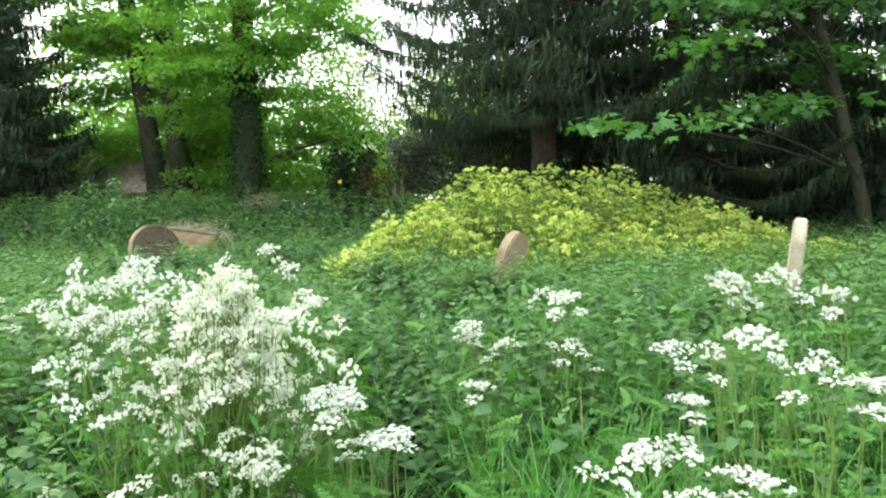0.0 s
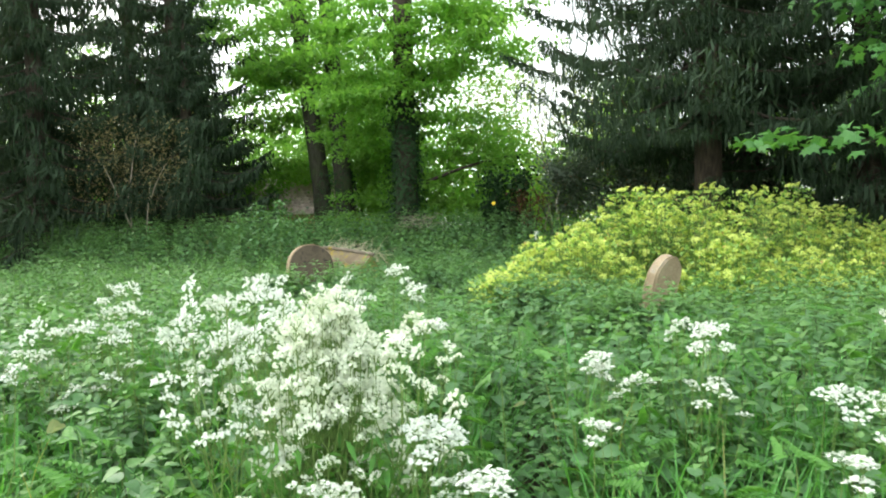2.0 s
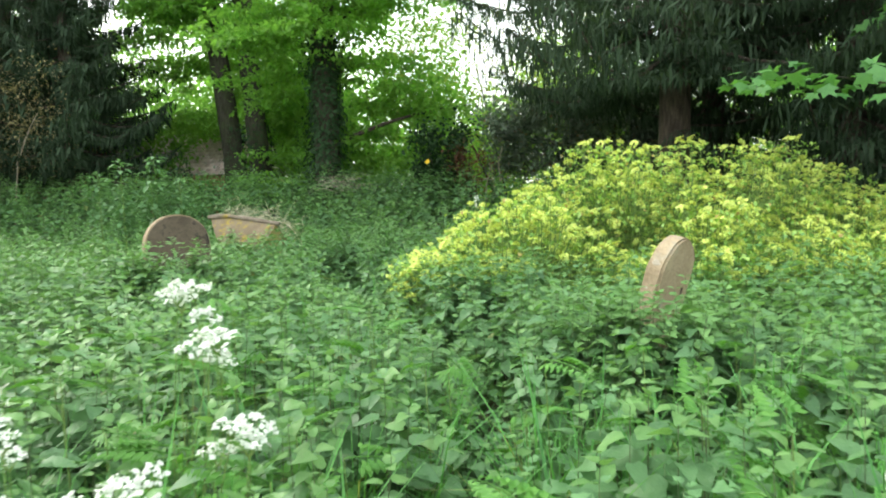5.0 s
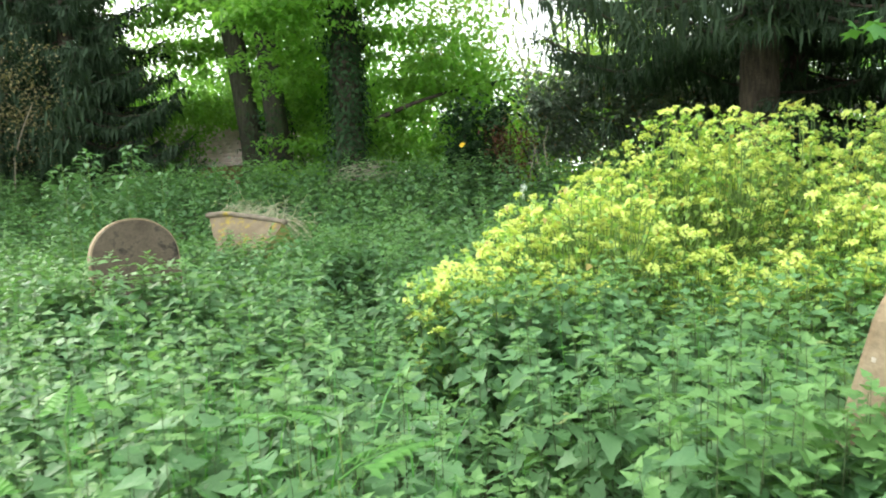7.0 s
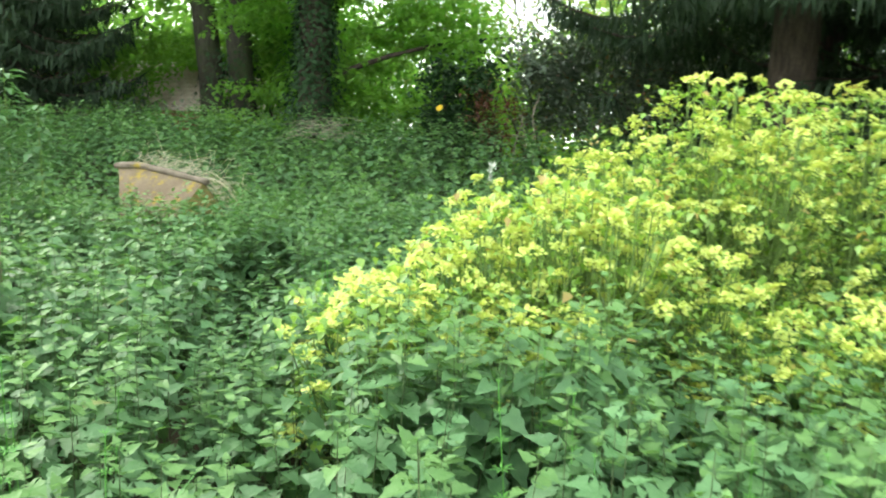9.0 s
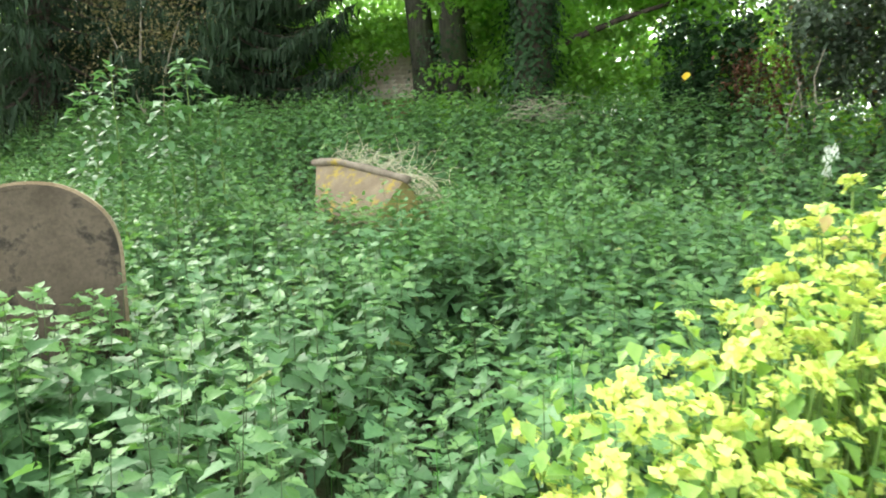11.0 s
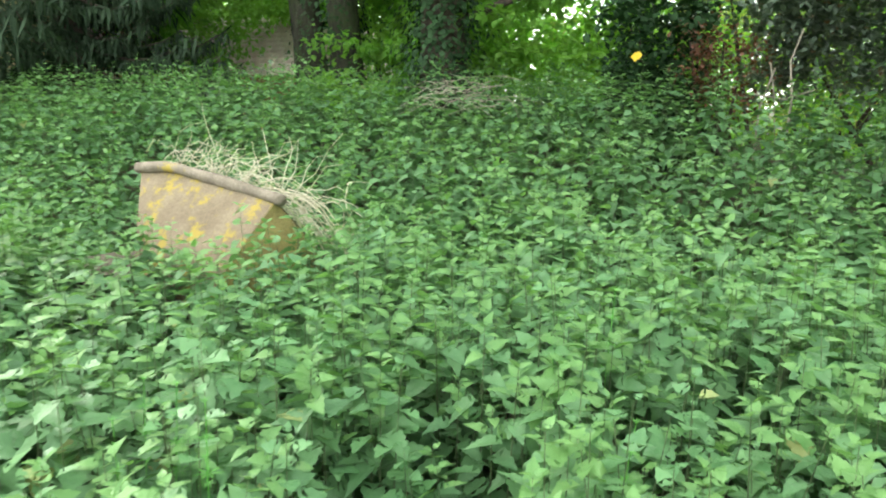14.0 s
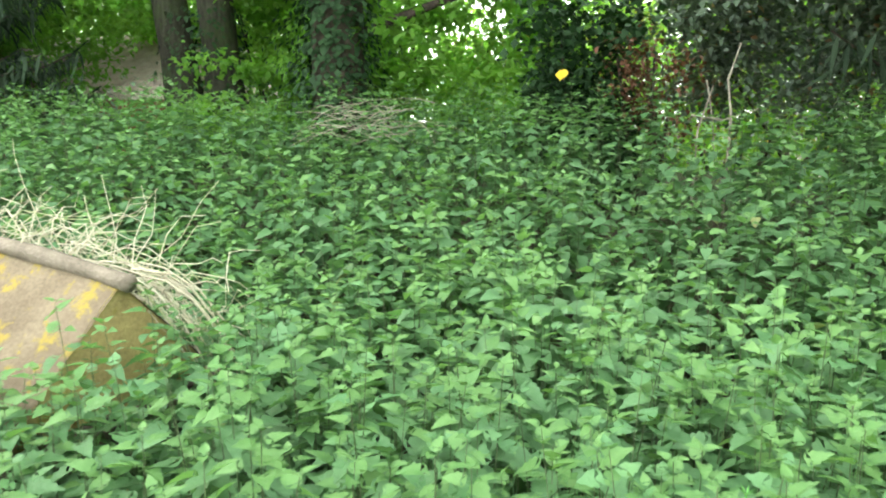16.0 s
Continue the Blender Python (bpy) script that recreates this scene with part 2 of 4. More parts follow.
def tube(pts, radii, sides=5):
    pts = np.asarray(pts, dtype=float)
    n = len(pts)
    d = np.gradient(pts, axis=0)
    d /= np.linalg.norm(d, axis=1)[:, None] + 1e-9
    up = np.where(np.abs(d[:, 2:3]) > 0.9, np.array([[1.0, 0, 0]]), np.array([[0, 0, 1.0]]))
    a = np.cross(d, up)
    a /= np.linalg.norm(a, axis=1)[:, None] + 1e-9
    b = np.cross(d, a)
    ang = np.arange(sides) * 2 * math.pi / sides
    r = np.asarray(radii, dtype=float)[:, None, None]
    V = pts[:, None] + r * (np.cos(ang)[None, :, None] * a[:, None] + np.sin(ang)[None, :, None] * b[:, None])
    F = []
    for i in range(n - 1):
        for j in range(sides):
            k = (j + 1) % sides
            p, q, s, t = i * sides + j, i * sides + k, (i + 1) * sides + k, (i + 1) * sides + j
            F += [(p, q, s), (p, s, t)]
    return V.reshape(-1, 3), np.array(F)


def leaf_shape(w=0.62, fold=0.10, droop=0.18):
    """A blade one unit long along +y: heart-shaped base, folded on its midrib, tip hanging."""
    V = [(0, 0, 0), (0, 0.30, 0.0), (0, 0.65, -droop * 0.40), (0, 1, -droop)]
    sides = ((0.30, -0.03, fold * 0.5), (0.50, 0.20, fold), (0.43, 0.46, fold * 0.8 - droop * 0.2), (0.22, 0.75, fold * 0.3 - droop * 0.6))
    for k in (-1, 1):
        V += [(k * w * a, b, c) for a, b, c in sides]
    F = [(0, 1, 4), (4, 1, 5), (5, 1, 6), (1, 2, 6), (2, 7, 6), (2, 3, 7)]
    F += [(b + 4 * (b > 3), a + 4 * (a > 3), c + 4 * (c > 3)) for a, b, c in F]
    return np.array(V, dtype=np.float32), np.array(F)


def toothed_leaf(w=0.66, fold=0.12, droop=0.30, teeth=6):
    """A nettle blade with a saw-toothed margin."""
    n = 2 * teeth
    V = [(0, i / teeth, -droop * (i / teeth) ** 1.6) for i in range(teeth + 1)]
    F = []
    for k in (-1, 1):
        base = len(V)
        for i in range(n):
            u = (i + 0.3) / n
            half = w * 0.5 * (math.sin(math.pi * (u * 0.9 + 0.1) ** 0.62)) ** 0.9 * (1.0 if i % 2 else 0.82)
            V.append((k * half, u * 0.97 + (0.02 if i % 2 else -0.01), fold * half * 2 / w - droop * u ** 1.6))
        for i in range(n - 1):
            F.append((base + i, base + i + 1, (i + 1) // 2) if k > 0 else (base + i + 1, base + i, (i + 1) // 2))
        for i in range(teeth):
            F.append((i, base + min(n - 1, 2 * i + (1 if i else 0)), i + 1) if k > 0 else (base + min(n - 1, 2 * i + (1 if i else 0)), i, i + 1))
    return np.array(V, dtype=np.float32), np.array(F)


def plain_leaf(w=0.6, fold=0.12, droop=0.15):
    V = [(0, 0, 0), (w * 0.5, 0.45, fold), (0, 1, -droop), (-w * 0.5, 0.45, fold), (0, 0.5, -droop * 0.2)]
    F = [(0, 1, 4), (1, 2, 4), (2, 3, 4), (3, 0, 4)]
    return np.array(V, dtype=np.float32), np.array(F)


def lobed_leaf():
    """A five-lobed sycamore blade."""
    ring = []
    for a, r in ((-150, 0.25), (-115, 0.62), (-88, 0.42), (-52, 0.86), (-24, 0.52), (0, 1.0), (24, 0.52), (52, 0.86), (88, 0.42), (115, 0.62), (150, 0.25)):
        ring.append((r * 0.62 * math.sin(radians(a)), 0.35 + r * 0.62 * math.cos(radians(a)), 0.06 * r - 0.12 * r * r))
    V = [(0, 0.3, 0.04)] + ring
    F = [(0, i, i + 1) for i in range(1, len(ring))] + [(0, len(ring), 1)]
    return np.array(V, dtype=np.float32), np.array(F)


def smooth01(a, b, v):
    t = np.clip((np.asarray(v, dtype=float) - a) / (b - a), 0, 1)
    return t * t * (3 - 2 * t)


def ripple(x, y, s, k=0.0):
    return (np.sin(x * s + 1.7 + k) * np.cos(y * s * 1.13 + 0.6 - k) + 0.6 * np.sin((x + y) * s * 1.9 + 2.1 * k) + 0.4 * np.cos((x - 1.4 * y) * s * 2.7 + k)) / 2.0


def ground_z(x, y):
    x, y = np.asarray(x, dtype=float), np.asarray(y, dtype=float)
    rise = 0.95 * smooth01(11.8, 15.8, y) * smooth01(5.0, -0.5, x)
    return rise + 0.03 * ripple(x, y, 1.1)


def growth(x, y):
    """Height of the weeds above the ground."""
    x, y = np.asarray(x, dtype=float), np.asarray(y, dtype=float)
    h = 0.60 + 0.36 * smooth01(1.4, 3.8, y) + 0.06 * smooth01(5.5, 12, y)
    hollow = 0.10 * np.exp(-(((x + 1.7) / 0.5) ** 2 + ((y - 8.3) / 1.2) ** 2))
    return h + 0.08 * ripple(x, y, 1.7, 0.4) + 0.07 * ripple(x, y, 3.7, 1.3) - hollow


def lane(y):
    """The line along which the weeds are trodden apart."""
    return np.interp(y, (0, 2.6, 3.8, 5.3, 5.8, 7.2, 8.2, 9.3, 9.6), (0, -0.05, -0.27, -0.27, -0.38, -1.19, -1.7, -2.16, -2.25))


def yellow_top(x):
    return np.interp(x, (-1.6, -1.0, 0.0, 0.9, 2.0, 3.0, 3.9, 5.3), (0.95, 1.28, 1.80, 2.03, 2.0, 1.85, 1.50, 1.0))


def yellow_front(x):
    return 7.75 + 0.25 * smooth01(-1.0, -0.5, x) + 0.22 * np.maximum(0, np.asarray(x) - 0.3) + 0.12 * smooth01(-0.9, -1.6, x)


def yellow_left(y):
    return -1.22 + 0.36 * np.maximum(0, np.asarray(y) - 7.9) + 0.5 * np.maximum(0, np.asarray(y) - 9.2)


def in_yellow(x, y, grow=0.0):
    f = yellow_front(x) - grow
    return (np.asarray(x) > yellow_left(y) - grow) & (np.asarray(x) < 5.2 + grow) & (np.asarray(y) > f) & (np.asarray(y) < f + 3.3 + 2 * grow)


# ---- ground ----
gx = np.concatenate([np.linspace(-600, -30, 12), np.linspace(-24, 20, 89), np.linspace(30, 600, 12)])
gy = np.concatenate([np.linspace(-600, -12, 12), np.linspace(-8, 30, 77), np.linspace(40, 600, 12)])
GX, GY = np.meshgrid(gx, gy)
nx, ny = len(gx), len(gy)
GV = np.stack([GX, GY, ground_z(GX, GY)], -1).reshape(-1, 3)
gi = (np.arange(ny - 1)[:, None] * nx + np.arange(nx - 1)[None]).ravel()
GF = np.concatenate([np.stack([gi, gi + 1, gi + nx + 1], -1), np.stack([gi, gi + nx + 1, gi + nx], -1)])
ground = tagged(piece("ground", GV, GF, M_SOIL, smooth=True), "dark leaf-litter soil of an overgrown churchyard", "ground", kind="structure")

# ---- gravestones ----
def headstone(name, width, height, thick, mat, worn=0.006):
    """An upright slab with a half-round head, its arrises softened, its faces slightly uneven."""
    bm = bmesh.new()
    outline = [(-width / 2, 0), (width / 2, 0)]
    r = width / 2
    for i in range(0, 25):
        a = math.pi * i / 24
        outline.append((r * math.cos(a), height - r + r * math.sin(a)))
    vs = [bm.verts.new((x, -thick / 2, z)) for x, z in outline]
    f = bm.faces.new(vs)
    ext = bmesh.ops.extrude_face_region(bm, geom=[f])
    bmesh.ops.translate(bm, verts=[v for v in ext["geom"] if isinstance(v, bmesh.types.BMVert)], vec=(0, thick, 0))
    bmesh.ops.recalc_face_normals(bm, faces=bm.faces)
    edges = [e for e in bm.edges if abs(e.verts[0].co.y - e.verts[1].co.y) < 1e-4]
    bmesh.ops.bevel(bm, geom=edges, offset=0.012, segments=2, affect="EDGES")
    for v in bm.verts:
        v.co += Vector((noise.noise(v.co * 7), noise.noise(v.co * 7 + Vector((9, 0, 0))), noise.noise(v.co * 7 + Vector((0, 9, 0))))) * worn
    ob = part(name, bm, mat)
    return ob


def recess(parent, width, height, thick, mat):
    """The shallow sunk niche cut near the foot of the face."""
    bm = bmesh.new()
    pts = [(-width / 2, 0), (width / 2, 0)] + [(width / 2 * math.cos(math.pi * i / 10), height - width / 2 + width / 2 * math.sin(math.pi * i / 10)) for i in range(11)]
    outer = [bm.verts.new((x * 1.18, 0, z * 1.12)) for x, z in pts]
    inner = [bm.verts.new((x, 0.012, z)) for x, z in pts]
    lip = [bm.verts.new((x * 1.12, -0.006, z * 1.08)) for x, z in pts]
    n = len(pts)
    for i in range(n):
        j = (i + 1) % n
        bm.faces.new((outer[i], outer[j], lip[j], lip[i]))
        bm.faces.new((lip[i], lip[j], inner[j], inner[i]))
    bm.faces.new(inner)
    ob = part("carved_moulding", bm, mat, parent, "worn carved arch on the stone's face")
    ob.location = (0, -thick / 2 - 0.002, 0.5)
    return ob


stone_m = headstone("headstone", 0.38, 1.31, 0.088, M_STONE)
tagged(stone_m, "tan sandstone round-topped headstone leaning in the nettles", "headstone", "headstones")
recess(stone_m, 0.17, 0.42, 0.088, M_STONE)
stone_m.matrix_world = pose(0.31, 6.05, 0.0, 14, 3, 57)


def spot(parent, name, mat, place, size, label):
    """A thin crust of lichen or a dark stain lying on a stone."""
    bm = bmesh.new()
    bmesh.ops.create_icosphere(bm, subdivisions=2, radius=1.0)
    for v in bm.verts:
        k = 1 + 0.35 * noise.noise(v.co * 2.5 + Vector(place) * 9)
        v.co = Vector((v.co.x * size[0] * k, v.co.y * size[1], v.co.z * size[2] * k))
    ob = part(name, bm, mat, parent, label)
    ob.location = place
    return ob


spot(stone_m, "dark_stain", M_DARKBARK, (0.10, -0.046, 1.03), (0.014, 0.004, 0.022), "small black stain on the face")
spot(stone_m, "pale_lichen", M_STONE_PALE, (-0.181, 0.0, 1.16), (0.006, 0.028, 0.034), "pale lichen crust on the edge")
spot(stone_m, "pale_lichen", M_STONE_PALE, (-0.188, 0.015, 1.05), (0.005, 0.012, 0.014), "pale lichen crust on the edge")
stone_l = headstone("headstone", 0.60, 1.36, 0.09, M_STONE)
# Dark panel on tan stone: stains plus shade, leaving the edge coloured as lit.
face = headstone("shaded_face", 0.578, 1.349, 0.012, M_STONE_DARK)
face.parent, face["label"] = stone_l, "stained face of the stone, shade put into its colour"
face.location = (0, -0.044, 0)
tagged(stone_l, "round-topped headstone, tan edge coloured as lit, stained face coloured as shaded, sunk in nettles", "headstone", "headstones")
stone_l.matrix_world = pose(-3.28, 8.25, 0.0, -4, 0, 50)
stone_r = headstone("headstone", 0.42, 1.36, 0.085, M_STONE_PALE)
tagged(stone_r, "pale limestone headstone seen edge on, leaning", "headstone", "headstones")
stone_r.matrix_world = pose(2.41, 5.22, 0.0, 7, 2, 66)


def coped_tomb():
    """A roof-shaped tomb stone on a low plinth, with a roll along its ridge and a plain gable at one end."""
    top = new("coped_tomb")
    L, W, RISE = 1.12, 0.46, 0.46
    bm = bmesh.new()
    n = 10
    for k in range(n + 1):
        x = -L / 2 + L * k / n
        for y, z in ((-W, 0), (-W * 0.5, RISE * 0.52), (0, RISE), (W * 0.5, RISE * 0.52), (W, 0)):
            bm.verts.new((x + 0.60 * abs(y) / W * max(0, 1 - k / 5) + 0.02 * noise.noise(Vector((k, y, z)) * 2), y, z + (1 - abs(y) / W) * float(np.interp(x, (-0.64, -0.27, 0.65), (0.0, 0.055, -0.012))) + 0.012 * abs(y) * noise.noise(Vector((k * 0.5, y * 3, 2)))))
    bm.verts.ensure_lookup_table()
    for k in range(n):
        for j in range(4):
            a = k * 5 + j
            bm.faces.new([bm.verts[i] for i in (a, a + 5, a + 6, a + 1)])
    bmesh.ops.recalc_face_normals(bm, faces=bm.faces)
    part("sloping_slab", bm, M_TOMB, top, "sandstone slope blotched with orange lichen")
    for x, flip in ((L / 2, False), (-L / 2, True)):
        bm = bmesh.new()
        vs = [bm.verts.new((x * 0.985 + (0.60 * abs(y) / W if flip else 0), y, z)) for y, z in ((-W, 0), (W, 0), (W * 0.5, RISE * 0.52), (0, RISE), (-W * 0.5, RISE * 0.52))]
        bm.faces.new(vs[::-1] if flip else vs)
        part("gable_end", bm, M_TOMB_END, top, "olive mossed gable end")
    xs = np.linspace(-L / 2 - 0.03, L / 2 + 0.04, 14)
    zs = RISE + 0.012 + np.interp(xs, (-0.64, -0.27, 0.65), (0.0, 0.055, -0.012))
    V, F = tube(np.stack([xs, 0.01 * np.sin(xs * 5), zs], -1), 0.032 + 0.003 * np.sin(xs * 11), 10)
    caps = []
    for row in (0, 13):
        base = row * 10
        caps += [(base, base + i, base + i + 1) for i in range(1, 9)]
    piece("ridge_roll", V, np.concatenate([F, np.array(caps)]), M_ROLL, top, "worn grey-brown ridge roll with lichen", smooth=True)
    bm = bmesh.new()
    bmesh.ops.create_cube(bm, size=1.0)
    bmesh.ops.scale(bm, vec=(L + 0.10, 2 * W + 0.08, 0.80), verts=bm.verts)
    bmesh.ops.translate(bm, vec=(0, 0, -0.405), verts=bm.verts)
    bmesh.ops.bevel(bm, geom=list(bm.edges), offset=0.02, segments=2, affect="EDGES")
    part("plinth", bm, M_STONE_DARK, top)
    return top


tomb = tagged(coped_tomb(), "coped sandstone tomb with orange lichen, half sunk in nettles", "tomb")
tomb.matrix_world = pose(-4.21, 11.69, 0.69, 0, 3.7, -15.6)


def dry_straw():
    """A tangle of dead stalks lying over the far slope of the tomb."""
    out = []
    for i in range(280):
        x = rng.normal(0.12, 0.27)
        y = rng.uniform(-0.02, 0.5)
        z0 = 0.49 - abs(y) * 0.85 + rng.uniform(0, 0.12)
        a = rng.uniform(0, 2 * math.pi)
        l = rng.uniform(0.14, 0.50)
        up = rng.uniform(-0.1, 1.25)
        t = np.linspace(0, 1, 5)
        bend = rng.uniform(0.1, 0.55)
        pts = np.stack([x + math.cos(a) * l * t + 0.05 * np.sin(t * 4 + i), y + abs(math.sin(a)) * l * t * 0.6, z0 + l * up * t - 2.2 * bend * l * t * t + 0.02 * np.sin(t * 9 + i)], -1)
        out.append(tube(pts, np.linspace(0.0028, 0.0012, 5), 3))
    for i in range(16):
        t = np.linspace(0, 1, 6)
        x0 = rng.uniform(0.25, 0.6)
        pts = np.stack([x0 + 0.40 * t, 0.12 + 0.22 * t + 0.05 * rng.normal(), 0.48 - 0.15 * t - 0.45 * t * t + 0.08 * np.sin(t * 3) * rng.uniform(0.2, 1)], -1)
        out.append(tube(pts, np.linspace(0.005, 0.003, 6), 3))
    V, F = joined(out)
    return piece("dry_straw", V, F, M_STRAW)


straw = tagged(dry_straw(), "bleached dead stalks tangled over the tomb", "straw", kind="stuff")
straw.matrix_world = tomb.matrix_world.copy()


# ---- weeds ----
def weed_plant(h, leaf, levels, big, rise, spread, tip_levels=3, bare=0.56):
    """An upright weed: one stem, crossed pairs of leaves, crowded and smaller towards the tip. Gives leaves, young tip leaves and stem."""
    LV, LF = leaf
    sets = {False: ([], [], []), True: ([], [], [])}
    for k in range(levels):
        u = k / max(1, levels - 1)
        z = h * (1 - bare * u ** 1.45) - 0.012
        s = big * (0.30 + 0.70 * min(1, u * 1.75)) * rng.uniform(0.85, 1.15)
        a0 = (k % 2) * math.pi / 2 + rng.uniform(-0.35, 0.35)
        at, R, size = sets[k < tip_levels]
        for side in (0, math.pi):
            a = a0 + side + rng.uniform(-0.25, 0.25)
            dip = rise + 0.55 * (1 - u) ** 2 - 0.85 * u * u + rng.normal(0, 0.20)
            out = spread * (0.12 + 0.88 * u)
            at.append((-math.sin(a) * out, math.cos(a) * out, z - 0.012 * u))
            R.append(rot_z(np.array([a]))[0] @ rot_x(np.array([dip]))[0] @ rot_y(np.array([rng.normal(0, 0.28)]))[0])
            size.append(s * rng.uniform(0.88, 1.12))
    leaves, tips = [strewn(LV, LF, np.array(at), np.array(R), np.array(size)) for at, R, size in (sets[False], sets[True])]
    bend = rng.normal(0, 0.025, 2)
    stem = tube([(bend[0], bend[1], 0), (bend[0] * 0.2, bend[1] * 0.2, h * 0.5), (0, 0, h * 0.985)], (0.0038, 0.0026, 0.0010), 3)
    return leaves, tips, stem


def scatter_plants(variants, x, y, scale):
    """Spreads plant variants over points; gives arrays of leaves, tips and stems."""
    pick = rng.integers(0, len(variants), len(x))
    out = ([], [], [])
    for i, variant in enumerate(variants):
        k = pick == i
        if not k.any():
            continue
        n = int(k.sum())
        R = rot_z(rng.uniform(0, 6.283, n)) @ rot_x(rng.normal(0, 0.10, n))
        at = np.stack([x[k], y[k], ground_z(x[k], y[k])], -1)
        for got, (V, F) in zip(out, variant):
            got.append(strewn(V, F, at, R, scale[k]))
    return [joined(got) for got in out]


def weed_mass(name, variants, x, y, s, mat, label, tip_mat, stem_mat=M_DARKSTEM, stem_label="dark upright stems"):
    """One patch of weeds: foliage, young tips and dark stems."""
    leaves, tips, stems = scatter_plants(variants, x, y, np.stack([0.62 + 0.38 * s, 0.62 + 0.38 * s, s], -1))
    top = tagged(piece(name, *leaves, mat, smooth=True), label, "weeds", kind="stuff")
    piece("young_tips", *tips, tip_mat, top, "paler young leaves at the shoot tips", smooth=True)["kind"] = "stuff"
    piece("stalk_mass", *stems, stem_mat, top, stem_label)["kind"] = "stuff"
    return top


def field(density, y0, y1, slack=1.3, slope=0.76):
    """Random points over the weedy ground between two distances from the start."""
    w = slack + slope * y1
    n = int(density * (y1 - y0) * 2 * w)
    x = rng.uniform(-w, w, n)
    y = rng.uniform(y0, y1, n)
    cx = -0.10 * y
    keep = (np.abs(x - cx) < slack + slope * y) & ~in_yellow(x, y, -0.42)
    c, s = math.cos(radians(15.6)), math.sin(radians(15.6))
    tx, ty = (x + 4.21) * c - (y - 11.69) * s, (x + 4.21) * s + (y - 11.69) * c
    keep &= ~((np.abs(tx) < 0.68) & (ty > -0.40) & (ty < 0.55))
    for sx, sy in ((0.42, 6.05), (-3.28, 8.25), (2.41, 5.22)):
        keep &= ((x - sx) ** 2 + (y - sy) ** 2) > 0.07 ** 2
    keep &= ~((y > 14.9) & (x > -1.35) & (x < -0.15))
    keep &= (np.abs(x - lane(y)) > 0.05) | (y > 5.5)
    return x[keep], y[keep]


TOOTHED = toothed_leaf(0.70, 0.10, 0.28, 4)
NETTLE = leaf_shape(0.70, 0.09, 0.26)
MUSTARD = toothed_leaf(0.92, 0.07, 0.18, 3)
FAR = plain_leaf(0.66, 0.08, 0.15)
near_nettles = [weed_plant(h, TOOTHED, 9, 0.108, 0.06, 0.042) for h in (0.95, 1.0, 1.05, 0.9, 1.0, 0.97, 1.02, 0.93)]
nettles = [weed_plant(h, NETTLE, 9, 0.110, 0.06, 0.045) for h in (0.95, 1.0, 1.05, 0.9, 1.0, 0.97)]
mustards = [weed_plant(h, MUSTARD, 7, 0.092, 0.10, 0.055, 3) for h in (0.95, 1.0, 0.92, 1.02)]
far_nettles = [weed_plant(h, FAR, 7, 0.128, 0.05, 0.05) for h in (0.95, 1.0, 1.05, 0.9, 1.0)]


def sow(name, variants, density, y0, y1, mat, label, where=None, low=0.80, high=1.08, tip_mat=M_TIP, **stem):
    x, y = field(density, y0, y1)
    if where is not None:
        k = where(x, y)
        x, y = x[k], y[k]
    s = growth(x, y) * rng.uniform(low, high, len(x))
    s = np.where((np.abs(x - lane(y)) < 0.22) & (y < 9.8), s * 0.73, s)
    return weed_mass(name, variants, x, y, s, mat, label, tip_mat, **stem)


def clearing(x, y):
    return (y > 2.9 + 0.6 * ripple(x, y, 1.9)) | (rng.uniform(0, 1, len(x)) < 0.32)


def near_lane(x, y, reach):
    return np.abs(x - lane(y)) < reach


DENSE = "dense green stinging nettles in leaf"
sow("nettle_patch", nettles, 46, 0.7, 4.6, M_NETTLE, DENSE, clearing)
sow("nettle_patch", near_nettles, 54, 4.6, 9.0, M_NETTLE, DENSE, lambda x, y: near_lane(x, y, 1.9))
sow("nettle_patch", far_nettles, 54, 4.6, 9.0, M_NETTLE, DENSE, lambda x, y: ~near_lane(x, y, 1.9))
sow("nettle_patch", near_nettles, 56, 9.0, 11.6, M_NETTLE, DENSE, lambda x, y: near_lane(x, y, 2.4))
sow("nettle_patch", nettles, 52, 11.6, 13.4, M_NETTLE, DENSE, lambda x, y: near_lane(x, y, 3.2))
sow("nettle_patch", far_nettles, 48, 9.0, 13.4, M_NETTLE, DENSE, lambda x, y: ~near_lane(x, y, np.where(y < 11.6, 2.4, 3.2)))
sow("nettle_patch", far_nettles, 46, 13.4, 16.4, M_NETTLE, "dense dark green nettles below the trees")
sow("garlic_mustard_patch", mustards, 20, 0.9, 10.8, M_MUSTARD, "pale green heart-leaved garlic mustard among the nettles",
    lambda x, y: (ripple(x, y, 1.3, 2.0) > -0.25) & (y > 2.8 + 0.5 * ripple(x, y, 2.0)) & near_lane(x, y, 3.6), tip_mat=M_MUSTARD)


def collar(cx, cy, radius, n, kinds, mat, top_z, label):
    """Nettles crowding the near side of a stone."""
    a = rng.uniform(-math.pi, 0, n)
    d = radius * rng.uniform(0.45, 1.0, n)
    x, y = cx + d * np.cos(a), cy + d * np.sin(a) * 0.8 - 0.12
    s = (top_z - ground_z(x, y)) * rng.uniform(0.86, 1.03, n)
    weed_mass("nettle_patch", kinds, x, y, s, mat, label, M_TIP)


